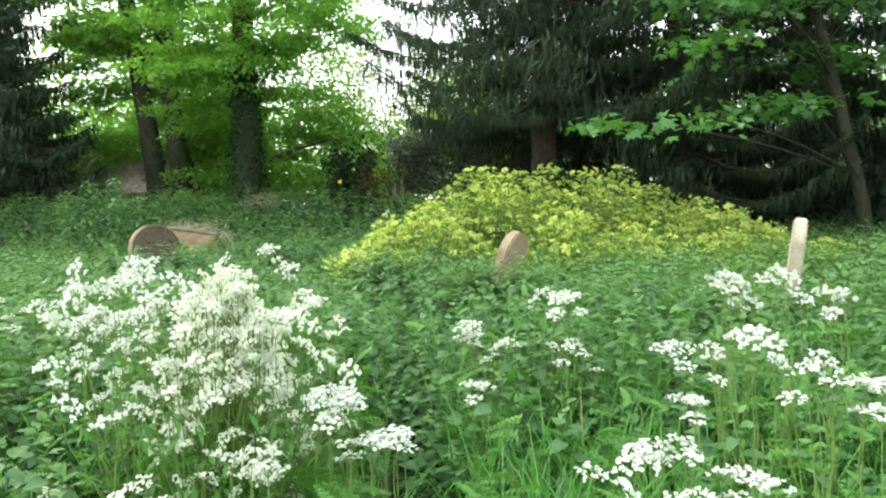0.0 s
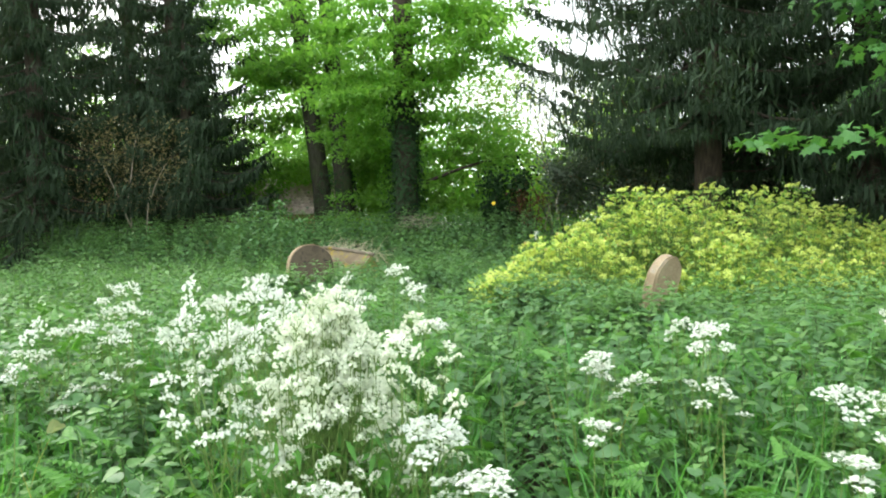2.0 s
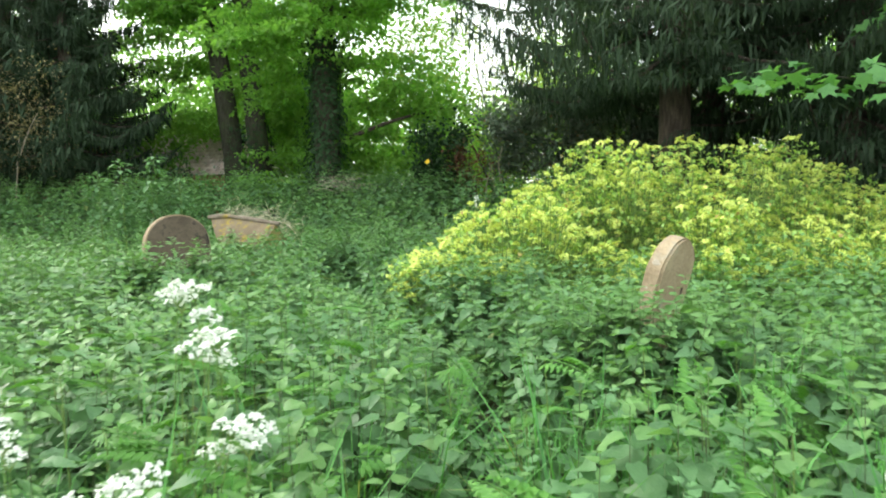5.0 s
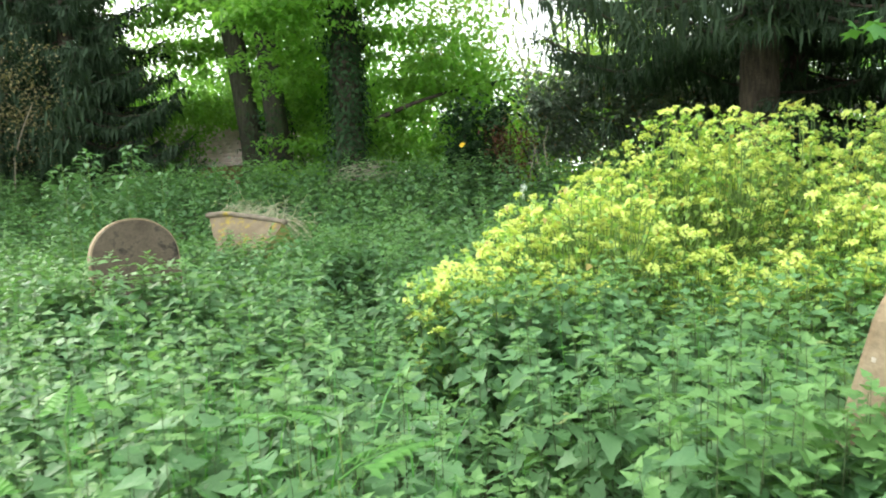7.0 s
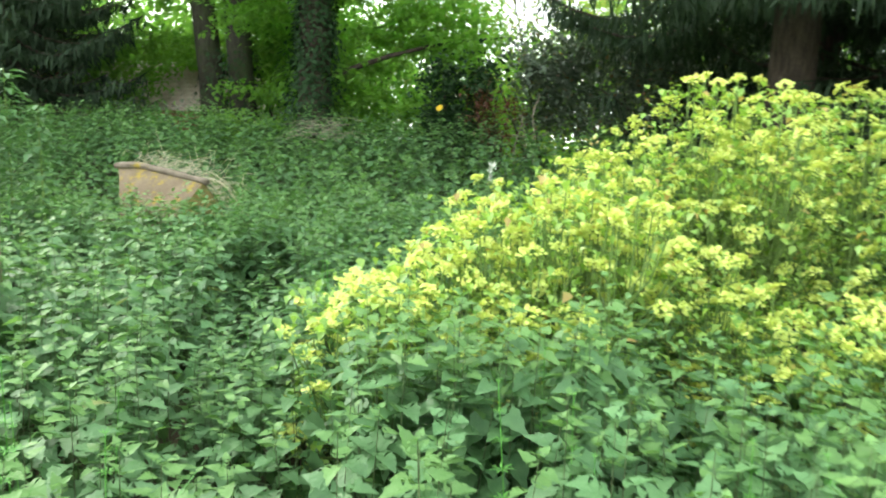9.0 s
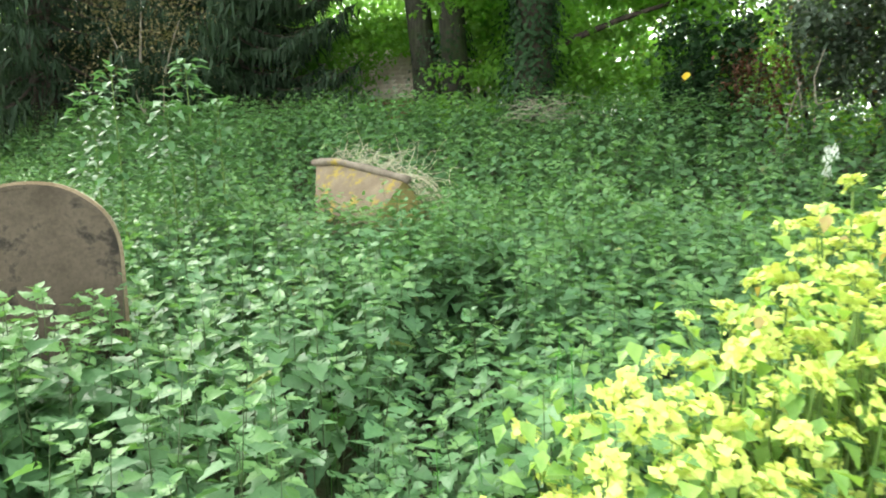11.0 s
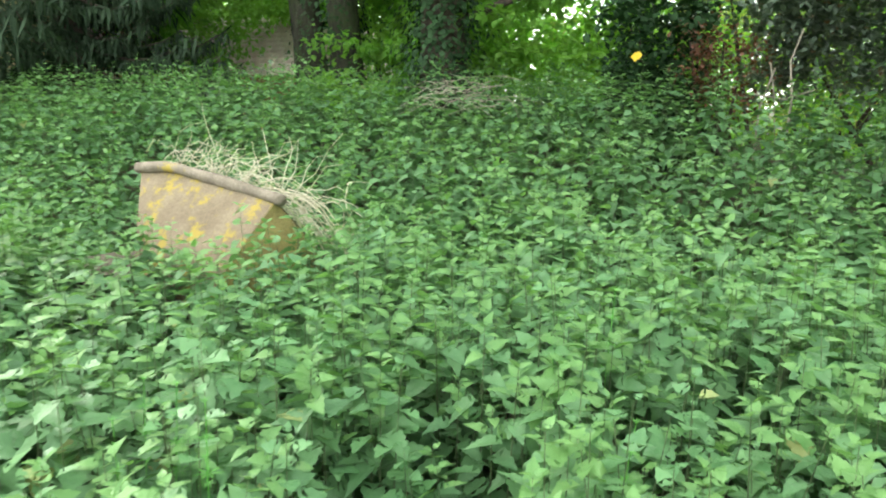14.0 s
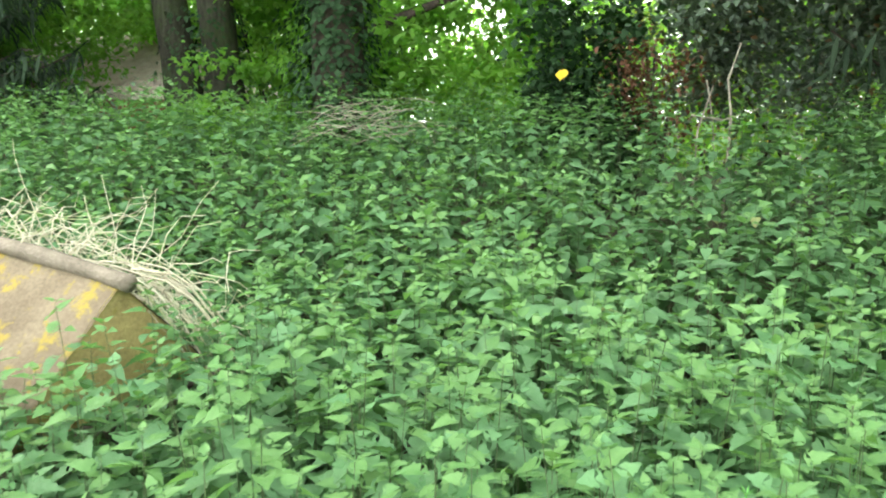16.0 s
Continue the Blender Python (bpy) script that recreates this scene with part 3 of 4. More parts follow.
collar(0.36, 5.70, 0.5, 110, near_nettles, M_NETTLE, 1.09, "nettles crowding the foot of a leaning headstone")
collar(-3.16, 8.02, 0.60, 100, near_nettles, M_NETTLE, 1.15, "nettles crowding the foot of a dark headstone")
collar(2.38, 5.1, 0.45, 30, nettles, M_NETTLE, 0.94, "nettles crowding the foot of a pale headstone")
collar(-4.45, 11.35, 0.75, 70, nettles, M_NETTLE, 1.03, "nettles crowding the side of the tomb")
collar(-0.46, 7.75, 0.40, 46, near_nettles, M_NETTLE, 1.10, "clump of taller nettles before the yellow mound")


def single_nettles():
    """The nettles nearest the end of the walk, each a plant of its own."""
    kinds = []
    tooth = toothed_leaf()
    own = [weed_plant(h, tooth, 9, 0.108, 0.06, 0.042) for h in (0.95, 1.0, 1.05, 0.92, 1.02, 0.98)]
    for (leaves, tips, stem), mat, name, label in [(v, M_NETTLE, "nettle", "single stinging nettle with toothed green leaves on a dark stem") for v in own] + [
            (v, M_MUSTARD, "garlic_mustard", "single pale green garlic mustard with heart-shaped leaves") for v in mustards]:
        top = new(name)
        blades = piece("foliage", *joined([leaves, tips]), mat, top, smooth=True)
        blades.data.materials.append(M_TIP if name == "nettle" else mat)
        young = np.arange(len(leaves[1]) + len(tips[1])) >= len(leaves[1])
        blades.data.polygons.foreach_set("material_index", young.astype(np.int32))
        piece("stem", stem[0], stem[1], M_DARKSTEM, top)
        kinds.append(tagged(top, label, "weed", "single nettles" if name == "nettle" else "single garlic mustards"))
    fresh = set(range(len(kinds)))
    for i in range(270):
        x, y = rng.uniform(-3.6, -0.7), rng.uniform(10.0, 11.9)
        s = float(growth(x, y)) * rng.uniform(0.9, 1.12)
        m = pose(x, y, float(ground_z(x, y)), rng.normal(0, 5), rng.normal(0, 5), rng.uniform(0, 360)) @ Matrix.Diagonal((0.62 + 0.38 * s, 0.62 + 0.38 * s, s, 1))
        k = i % len(kinds)
        if k in fresh:
            fresh.discard(k)
            ob = kinds[k]
        else:
            ob = copy_thing(kinds[k], m)
        ob.matrix_basis = m


single_nettles()


def cleavers(h):
    at, R, size = [], [], []
    V, F = plain_leaf(0.16, 0.01, 0.1)
    for k in range(9):
        z = h * (1 - k * 0.075)
        for j in range(7):
            a = j * 0.8976 + k * 0.4
            at.append((0, 0, z))
            R.append(rot_z(np.array([a]))[0] @ rot_x(np.array([0.25 + 0.5 * (k == 0)]))[0])
            size.append(0.018 + 0.022 * min(1, k / 3))
    at, R, size = np.array(at), np.array(R), np.array(size)
    return strewn(V, F, at[14:], R[14:], size[14:]), strewn(V, F, at[:14], R[:14], size[:14]), tube([(0.03, 0, 0), (0.01, 0.01, h * 0.5), (0, 0, h)], (0.002, 0.002, 0.0015), 3)


cleaver_set = [cleavers(h) for h in (0.95, 1.02, 1.08, 1.0)]
sow("cleavers_patch", cleaver_set, 9, 1.0, 10.5, M_CLEAVER, "bright green cleavers climbing through the nettles", lambda x, y: ripple(x, y, 2.2, 5.0) > 0.05, 0.82, 1.06, M_CLEAVER, stem_mat=M_CLEAVER, stem_label="bright green stems")


def grass():
    n = 40000
    y = 0.6 + 5.6 * rng.uniform(0, 1, n) ** 1.35
    x = rng.uniform(-1, 1, n) * (1.2 + 0.8 * y) - 0.05 * y
    k = (np.abs(x - lane(y)) > 0.15) & (ripple(x, y, 2.3, 3.0) > -0.35 + 0.22 * (y - 2.5)) & (((x + 0.15 * y) > -1.1) | (y > 2.0))
    x, y = x[k], y[k]
    n = len(x)
    h = growth(x, y) * rng.uniform(0.65, 1.18, n)
    a = rng.uniform(0, 6.283, n)
    lean = rng.uniform(0.10, 0.85, n) * h
    w = rng.uniform(0.0022, 0.005, n)
    t = np.array([0, 0.4, 0.75, 1.0])
    rise = t * h[:, None] * (1 - 0.18 * t[None] ** 3 * rng.uniform(0, 2.6, n)[:, None])
    off = lean[:, None] * t[None] ** 2
    cx, cy = x[:, None] + np.cos(a)[:, None] * off, y[:, None] + np.sin(a)[:, None] * off
    z = ground_z(x, y)[:, None] + rise
    px, py = -np.sin(a)[:, None] * w[:, None], np.cos(a)[:, None] * w[:, None]
    ww = np.array([1.0, 1.0, 0.7])
    L = np.stack([cx[:, :3] + px * ww, cy[:, :3] + py * ww, z[:, :3]], -1)
    Rr = np.stack([cx[:, :3] - px * ww, cy[:, :3] - py * ww, z[:, :3]], -1)
    T = np.stack([cx[:, 3:], cy[:, 3:], z[:, 3:]], -1)
    V = np.concatenate([L, Rr, T], 1)
    F = np.array([(0, 3, 4), (0, 4, 1), (1, 4, 5), (1, 5, 2), (2, 5, 6)])
    G = F[None] + (np.arange(n) * 7)[:, None, None]
    return tagged(piece("long_grass", V, G, M_GRASS), "long uncut green meadow grass", "grass", kind="stuff")


grass()


def frond(length=1.0, pairs=8):
    """A ferny cow parsley leaf, one unit long: pairs of cut leaflets, shorter towards the tip, on an arching rib."""
    at, R, size = [], [], []
    for k in range(pairs):
        u = 0.22 + 0.78 * k / pairs
        for side in (-1, 1):
            for cut in (-0.45, 0.0, 0.45):
                w = 0.42 * (1 - u) ** 0.8 + 0.05
                at.append((side * w * (0.1 if cut == 0 else 0.35), u * length, -0.35 * u * u))
                R.append(rot_z(np.array([-side * (1.15 + cut)]))[0] @ rot_x(np.array([-0.25]))[0])
                size.append(w * (0.75 if cut == 0 else 0.5))
    blades = strewn(np.array([(0, 0, 0), (0.2, 0.45, 0.04), (0, 1, -0.1), (-0.2, 0.45, 0.04)], dtype=np.float32), np.array([(0, 1, 2), (0, 2, 3)]), np.array(at), np.array(R), np.array(size))
    u = np.linspace(0, 1, 5)
    rib = tube(np.stack([0 * u, u * length, -0.35 * u * u], -1), np.linspace(0.014, 0.004, 5), 3)
    return joined([blades, rib])


def ferny_growth():
    """Cow parsley leaves filling the ground layer among the grass."""
    n = 1500
    y = 0.9 + 4.6 * rng.uniform(0, 1, n) ** 1.1
    x = rng.uniform(-1, 1, n) * (0.9 + 0.72 * y) - 0.08 * y
    k = (np.abs(x - lane(y)) > 0.12) & (np.hypot(x + 0.1 * y, y) > 1.1)
    x, y = x[k], y[k]
    n = len(x)
    z = ground_z(x, y) + growth(x, y) * rng.uniform(0.45, 1.0, n)
    R = rot_z(rng.uniform(0, 6.283, n)) @ rot_x(rng.normal(0.25, 0.3, n)) @ rot_y(rng.normal(0, 0.3, n))
    V, F = strewn(*frond(), np.stack([x, y, z], -1), R, rng.uniform(0.13, 0.27, n))
    stalks = [tube([(a, b, c), (a + 0.02, b, (c + d) / 2), (a, b, d)], (0.004, 0.003, 0.002), 3) for a, b, c, d in zip(x, y, ground_z(x, y), z)]
    top = tagged(piece("ferny_growth", V, F, M_FERNY), "ferny green cow parsley leaves filling the long grass", "weeds", kind="stuff")
    piece("stalk_mass", *joined(stalks), M_STEM, top, "green leaf stalks")["kind"] = "stuff"


ferny_growth()


def rough_margin():
    """Coarse low growth over the rest of the churchyard floor."""
    n = 16000
    x, y = rng.uniform(-16, 13, n), rng.uniform(-8, 17, n)
    k = (np.abs(x + 0.10 * y) > 1.1 + 0.76 * np.maximum(y, 0)) | (y < 0.5)
    x, y = x[k], y[k]
    n = len(x)
    V, F = plain_leaf(0.34, 0.05, 0.35)
    R = rot_z(rng.uniform(0, 6.283, n)) @ rot_x(rng.uniform(0.5, 1.35, n))
    V, F = strewn(V, F, np.stack([x, y, ground_z(x, y)], -1), R, rng.uniform(0.3, 0.75, n) * np.where((np.abs(x) < 1.2) & (y < 1), 0.6, 1.0))
    return tagged(piece("rough_grass", V, F, M_GRASS), "coarse low green growth over the churchyard floor", "grass", kind="stuff")


rough_margin()


# ---- cow parsley ----
def umbel_mesh(name, mat, radius, dome, umbellets, florets, size, loose=2.2):
    """A flat or domed head of small round flower clusters."""
    quad = np.array([(-1, -1, 0), (1, -1, 0.25), (1, 1, 0), (-1, 1, 0.25)], dtype=np.float32)
    out = []
    for i in range(umbellets):
        r = radius * math.sqrt((i + 0.5) / umbellets)
        a = i * 2.39996
        c = np.array([r * math.cos(a), r * math.sin(a), dome * (1 - (r / radius) ** 2) + rng.normal(0, 0.004)])
        n = florets
        rr = size * loose * np.sqrt(rng.uniform(0, 1, n))
        aa = rng.uniform(0, 6.283, n)
        at = c + np.stack([rr * np.cos(aa), rr * np.sin(aa), size * (1.2 - (rr / (size * loose)) ** 2 * 1.9) + rng.normal(0, size * 0.35, n)], -1)
        R = rot_z(rng.uniform(0, 6.283, n)) @ rot_x(rng.normal(0, 0.7, n))
        out.append(strewn(quad, np.array([(0, 1, 2), (0, 2, 3)]), at, R, np.full(n, size) * rng.uniform(0.7, 1.2, n)))
    V, F = joined(out)
    return mesh_of(name, V, F, mat)


WHITE_HEADS = [umbel_mesh("white_umbel", M_WHITE, r, 0.012, n, 7, 0.0043) for r, n in ((0.032, 8), (0.039, 10), (0.028, 7), (0.042, 11))]
CREAM_HEADS = [umbel_mesh("cream_umbel", M_PETAL, r, 0.014, n, 7, 0.0042) for r, n in ((0.028, 8), (0.034, 10), (0.022, 6), (0.036, 10))]
YELLOW_HEADS = [umbel_mesh("yellow_umbel", M_UMBEL, r, 0.018, n, 5, 0.0076, 2.5) for r, n in ((0.036, 9), (0.044, 11), (0.030, 8), (0.040, 10))]


def umbel_plant(name, h, heads, head_meshes, head_name, stem_mat, leaf_mat, spread, leaf, leaf_count, leaf_size, thick=0.005, leaf_low=0.25, leaf_high=0.8, seed=0, droop=0.28):
    """A branched umbellifer: stems, leaves and each flower head as parts."""
    r = np.random.default_rng(seed)
    top = new(name)
    stems = [tube([(0, 0, 0), (r.normal(0, 0.02), r.normal(0, 0.02), h * 0.45), (r.normal(0, 0.03), r.normal(0, 0.03), h * 0.72)], (thick, thick * 0.8, thick * 0.6), 5)]
    places = []
    for i in range(heads):
        a = i * 2.4 + r.uniform(-0.4, 0.4)
        d = spread * math.sqrt((i + 0.4) / heads)
        z = h * (1 - droop * (d / spread) ** 2 * r.uniform(0.3, 1.5))
        tip = np.array([d * math.cos(a), d * math.sin(a), z])
        start = np.array([0, 0, h * r.uniform(0.32, 0.66)])
        mid = start * 0.45 + tip * 0.55 + np.array([0.03 * math.cos(a), 0.03 * math.sin(a), -0.03])
        stems.append(tube([start, mid, tip - (0, 0, 0.02)], (thick * 0.6, thick * 0.45, thick * 0.3), 4))
        for j in range(6):
            b = j * 1.047
            stems.append(tube([tip - (0, 0, 0.022), tip + np.array([0.018 * math.cos(b), 0.018 * math.sin(b), 0.001])], (0.0012, 0.0009), 3))
        places.append(tip)
    V, F = joined(stems)
    piece("branched_stem", V, F, stem_mat, top)
    LV, LF = leaf
    n = leaf_count
    a = r.uniform(0, 6.283, n)
    d = spread * np.sqrt(r.uniform(0.05, 0.95, n))
    z = h * r.uniform(leaf_low, leaf_high, n)
    R = rot_z(r.uniform(0, 6.283, n)) @ rot_x(r.normal(-0.2, 0.4, n)) @ rot_y(r.normal(0, 0.3, n))
    V, F = strewn(LV, LF, np.stack([d * np.cos(a), d * np.sin(a), z], -1), R, leaf_size * r.uniform(0.6, 1.25, n))
    piece("foliage", V, F, leaf_mat, top)
    for i, tip in enumerate(places):
        head = new(head_name, head_meshes[int(r.integers(0, len(head_meshes)))])
        head.parent = top
        head.matrix_basis = Matrix.LocRotScale(Vector(tip), Euler((r.normal(0, 0.38), r.normal(0, 0.38), r.uniform(0, 6.28))), Vector((1, 1, 1)) * r.uniform(0.8, 1.25))
    return top


FROND = plain_leaf(0.30, 0.03, 0.2)
PARSLEY = []
for i, (n, sp) in enumerate(((14, 0.20), (12, 0.16), (7, 0.12), (5, 0.07), (16, 0.24), (4, 0.05), (26, 0.21), (24, 0.18))):
    p = umbel_plant("cow_parsley", 1.0, n, CREAM_HEADS if i > 5 else WHITE_HEADS, "flower_head", M_STEM, M_FERNY, sp, FROND, 80, 0.06, 0.004, 0.1, 0.7, 20 + i, (0.42, 0.36, 0.14, 0.10, 0.42, 0.08, 0.62, 0.66)[i])
    PARSLEY.append(tagged(p, "bushy cow parsley thick with cream-white flower heads" if i > 5 else "white-flowered cow parsley standing in the long grass", "wildflower", "cow parsley"))
used = set()


def plant_at(kinds, which, x, y, top_z, width=1.0):
    src = kinds[which]
    z = float(ground_z(x, y))
    m = pose(x, y, z, rng.normal(0, 3), rng.normal(0, 3), rng.uniform(0, 360)) @ Matrix.Diagonal((width, width, (top_z - z), 1))
    if (id(kinds), which) in used:
        ob = copy_thing(src, m)
    else:
        used.add((id(kinds), which))
        ob = src
    ob.matrix_basis = m
    return ob


for x, y, z, k in ((0.44, 1.5, 0.98, 1), (0.52, 1.58, 0.93, 2), (0.89, 2.0, 1.11, 2), (1.05, 1.9, 1.06, 2), (1.0, 2.6, 1.22, 3), (1.12, 2.62, 1.24, 3), (1.25, 2.6, 1.24, 3),
                   (1.27, 2.3, 1.19, 5), (1.04, 1.7, 1.05, 5), (0.46, 3.3, 1.12, 2), (0.56, 3.35, 1.08, 3), (0.03, 3.2, 0.92, 5), (0.11, 3.2, 0.97, 5), (0.27, 3.0, 0.92, 3),
                   (0.47, 3.0, 0.9, 2), (0.12, 2.6, 0.83, 5), (-0.15, 2.0, 0.87, 5), (-0.26, 2.0, 0.84, 3), (-0.37, 2.2, 0.94, 3), (-0.30, 2.25, 0.9, 5), (-0.5, 1.6, 0.94, 3),
                   (-0.66, 1.3, 0.99, 1), (0.62, 1.5, 0.9, 5), (0.75, 2.3, 0.86, 5), (-0.97, 3.88, 1.29, 5), (-0.84, 3.74, 1.2, 5), (-0.86, 3.4, 1.0, 2), (-0.80, 3.55, 1.05, 5),
                   (0.92, 3.0, 0.9, 3)):
    plant_at(PARSLEY, k, x, y, z)
plant_at(PARSLEY, 5, -0.79, 9.6, 1.44, 0.4)
for i in range(13):
    u, v = rng.uniform(-1, 1), rng.uniform(-1, 1)
    plant_at(PARSLEY, 6 + i % 2, -0.70 + 0.21 * u, 2.5 + 0.25 * v, 1.33 - 0.16 * max(0, u) ** 2 - 0.14 * rng.uniform(0, 1))
for i in range(6):
    plant_at(PARSLEY, (1, 0, 4)[i % 3], rng.uniform(-1.3, -0.9), rng.uniform(2.2, 3.2), rng.uniform(1.1, 1.36))
for i in range(14):
    plant_at(PARSLEY, (2, 3, 1, 2, 3)[i % 5], rng.uniform(-2.7, -1.15), rng.uniform(1.9, 3.9), rng.uniform(0.92, 1.3))

# ---- yellow-green alexanders ----
BROAD = plain_leaf(0.72, 0.14, 0.28)
ALEX = []
ALEX_HEIGHTS = (0.95, 1.3, 1.65, 2.0, 0.95, 1.3, 1.65, 2.0)
for i, (n, sp) in enumerate(((18, 0.27), (22, 0.30), (27, 0.32), (30, 0.35), (17, 0.25), (21, 0.28), (26, 0.33), (29, 0.33))):
    p = umbel_plant("alexanders", ALEX_HEIGHTS[i], n, YELLOW_HEADS, "flower_head", M_STEM, M_ALEX, sp, BROAD, int(170 * ALEX_HEIGHTS[i]), 0.048, 0.010, 0.18, 0.98, 60 + i, 0.62)
    ALEX.append(tagged(p, "tall yellow-green flowering alexanders in a dense mound", "wildflower", "alexanders"))
count = 0
while count < 146:
    x = rng.uniform(-1.5, 5.2)
    d = 2.8 * rng.uniform(0, 1) ** 1.4
    y = float(yellow_front(x)) + d
    peak = float(yellow_top(x))
    z = (0.92 + (peak - 0.92) * float(smooth01(-0.3, 1.7, d))) * rng.uniform(0.82, 1.04)
    if x < -0.9:
        z = min(z, 1.2)
    if abs(x - float(lane(y))) < 0.22 or x < float(yellow_left(y)):
        continue
    z = max(0.8, z)
    k = min(range(4), key=lambda q: abs(ALEX_HEIGHTS[q] - z)) + 4 * (count % 2)
    s = z / ALEX_HEIGHTS[k]
    plant_at(ALEX, k, x, y, float(ground_z(x, y)) + s, s)
    count += 1


for x, y, z in ((-1.15, 8.1, 1.0), (-1.02, 8.0, 1.02), (-1.06, 7.84, 0.97), (-0.9, 8.5, 1.15), (-0.75, 8.35, 1.2), (-0.55, 8.45, 1.32), (-0.4, 8.3, 1.34), (-0.25, 8.5, 1.5), (-0.6, 8.8, 1.4), (-0.1, 8.35, 1.45)):
    k = 0 if z < 1.1 else 5
    plant_at(ALEX, k, x, y, z / ALEX_HEIGHTS[k] + float(ground_z(x, y)), z / ALEX_HEIGHTS[k])


# ---- trees ----
def trunk_path(points):
    p = np.array([q[:3] for q in points], dtype=float)
    r = np.array([q[3] for q in points], dtype=float)
    t = np.linspace(0, len(p) - 1, (len(p) - 1) * 4 + 1)
    P = np.stack([np.interp(t, np.arange(len(p)), p[:, i]) for i in range(3)], -1)
    Rr = np.interp(t, np.arange(len(r)), r)
    P[1:-1, 0] += 0.03 * np.sin(t[1:-1] * 2.3)
    return P, Rr


def bough(a, b, r, droop=0.0, n=6):
    t = np.linspace(0, 1, n)[:, None]
    P = np.array(a)[None] * (1 - t) + np.array(b)[None] * t
    P[:, 2] += droop * np.sin(t[:, 0] * math.pi) * 0.5
    return tube(P, np.linspace(r, r * 0.25, n), 5)


def leafy_sprays(centres, spread, per, leaf, size, flat=0.35, droop=0.25):
    """Leaves in flattened drooping sprays round the centres."""
    c = np.repeat(np.asarray(centres), per, axis=0)
    n = len(c)
    s = np.repeat(np.asarray(spread) * np.ones(len(centres)), per)
    a = rng.uniform(0, 6.283, n)
    d = np.sqrt(rng.uniform(0, 1, n)) * s
    at = c + np.stack([d * np.cos(a), d * np.sin(a), rng.normal(0, 1, n) * s * flat - droop * d * d / np.maximum(s, 0.01)], -1)
    R = rot_z(rng.uniform(0, 6.283, n)) @ rot_x(rng.normal(-0.35, 0.5, n)) @ rot_y(rng.normal(0, 0.35, n))
    return strewn(leaf[0], leaf[1], at, R, size * rng.uniform(0.65, 1.25, n))


TREE_LEAF = (np.array([(0, 0, 0), (0.32, 0.48, 0.08), (0, 1, -0.12), (-0.32, 0.48, 0.08)], dtype=np.float32), np.array([(0, 1, 2), (0, 2, 3)]))


def broad_tree(name, label, trunks, boxes, leaf_mat, bark, size=0.11, leaf=TREE_LEAF, per=26, spread=0.55, flat=0.3, limbs=10, category="tree"):
    """A tree of one or more trunks, limbs reaching into the crown, and leaf sprays in the crown's boxes (x0, x1, y0, y1, z0, z1, sprays)."""
    top = new(name)
    for pts in trunks:
        V, F = tube(*trunk_path(pts), 10)
        piece("trunk", V, F, bark, top, smooth=True)
    centres = []
    for x0, x1, y0, y1, z0, z1, n in boxes:
        m = n // 5 + 1
        shelf = np.stack([rng.uniform(x0, x1, m), rng.uniform(y0, y1, m), rng.uniform(z0, z1, m)], -1)
        centres.append(shelf[rng.integers(0, m, n)] + rng.normal(0, 1, (n, 3)) * (0.42, 0.36, 0.10))
    C = np.concatenate(centres)
    tp, tr = trunk_path(trunks[0])
    for i in range(limbs):
        tgt = C[int(rng.integers(0, len(C)))]
        k = int(np.argmin(np.abs(tp[:, 2] - max(tp[0, 2] + 1.2, tgt[2] - 0.9))))
        V, F = bough(tp[k], tgt, max(0.02, tr[k] * 0.22), 0.3)
        piece("limb", V, F, bark, top, smooth=True)
    V, F = leafy_sprays(C, rng.uniform(0.6, 1.25, len(C)) * spread, per, leaf, size, flat)
    piece("crown", V, F, leaf_mat, top)
    return tagged(top, label, category)


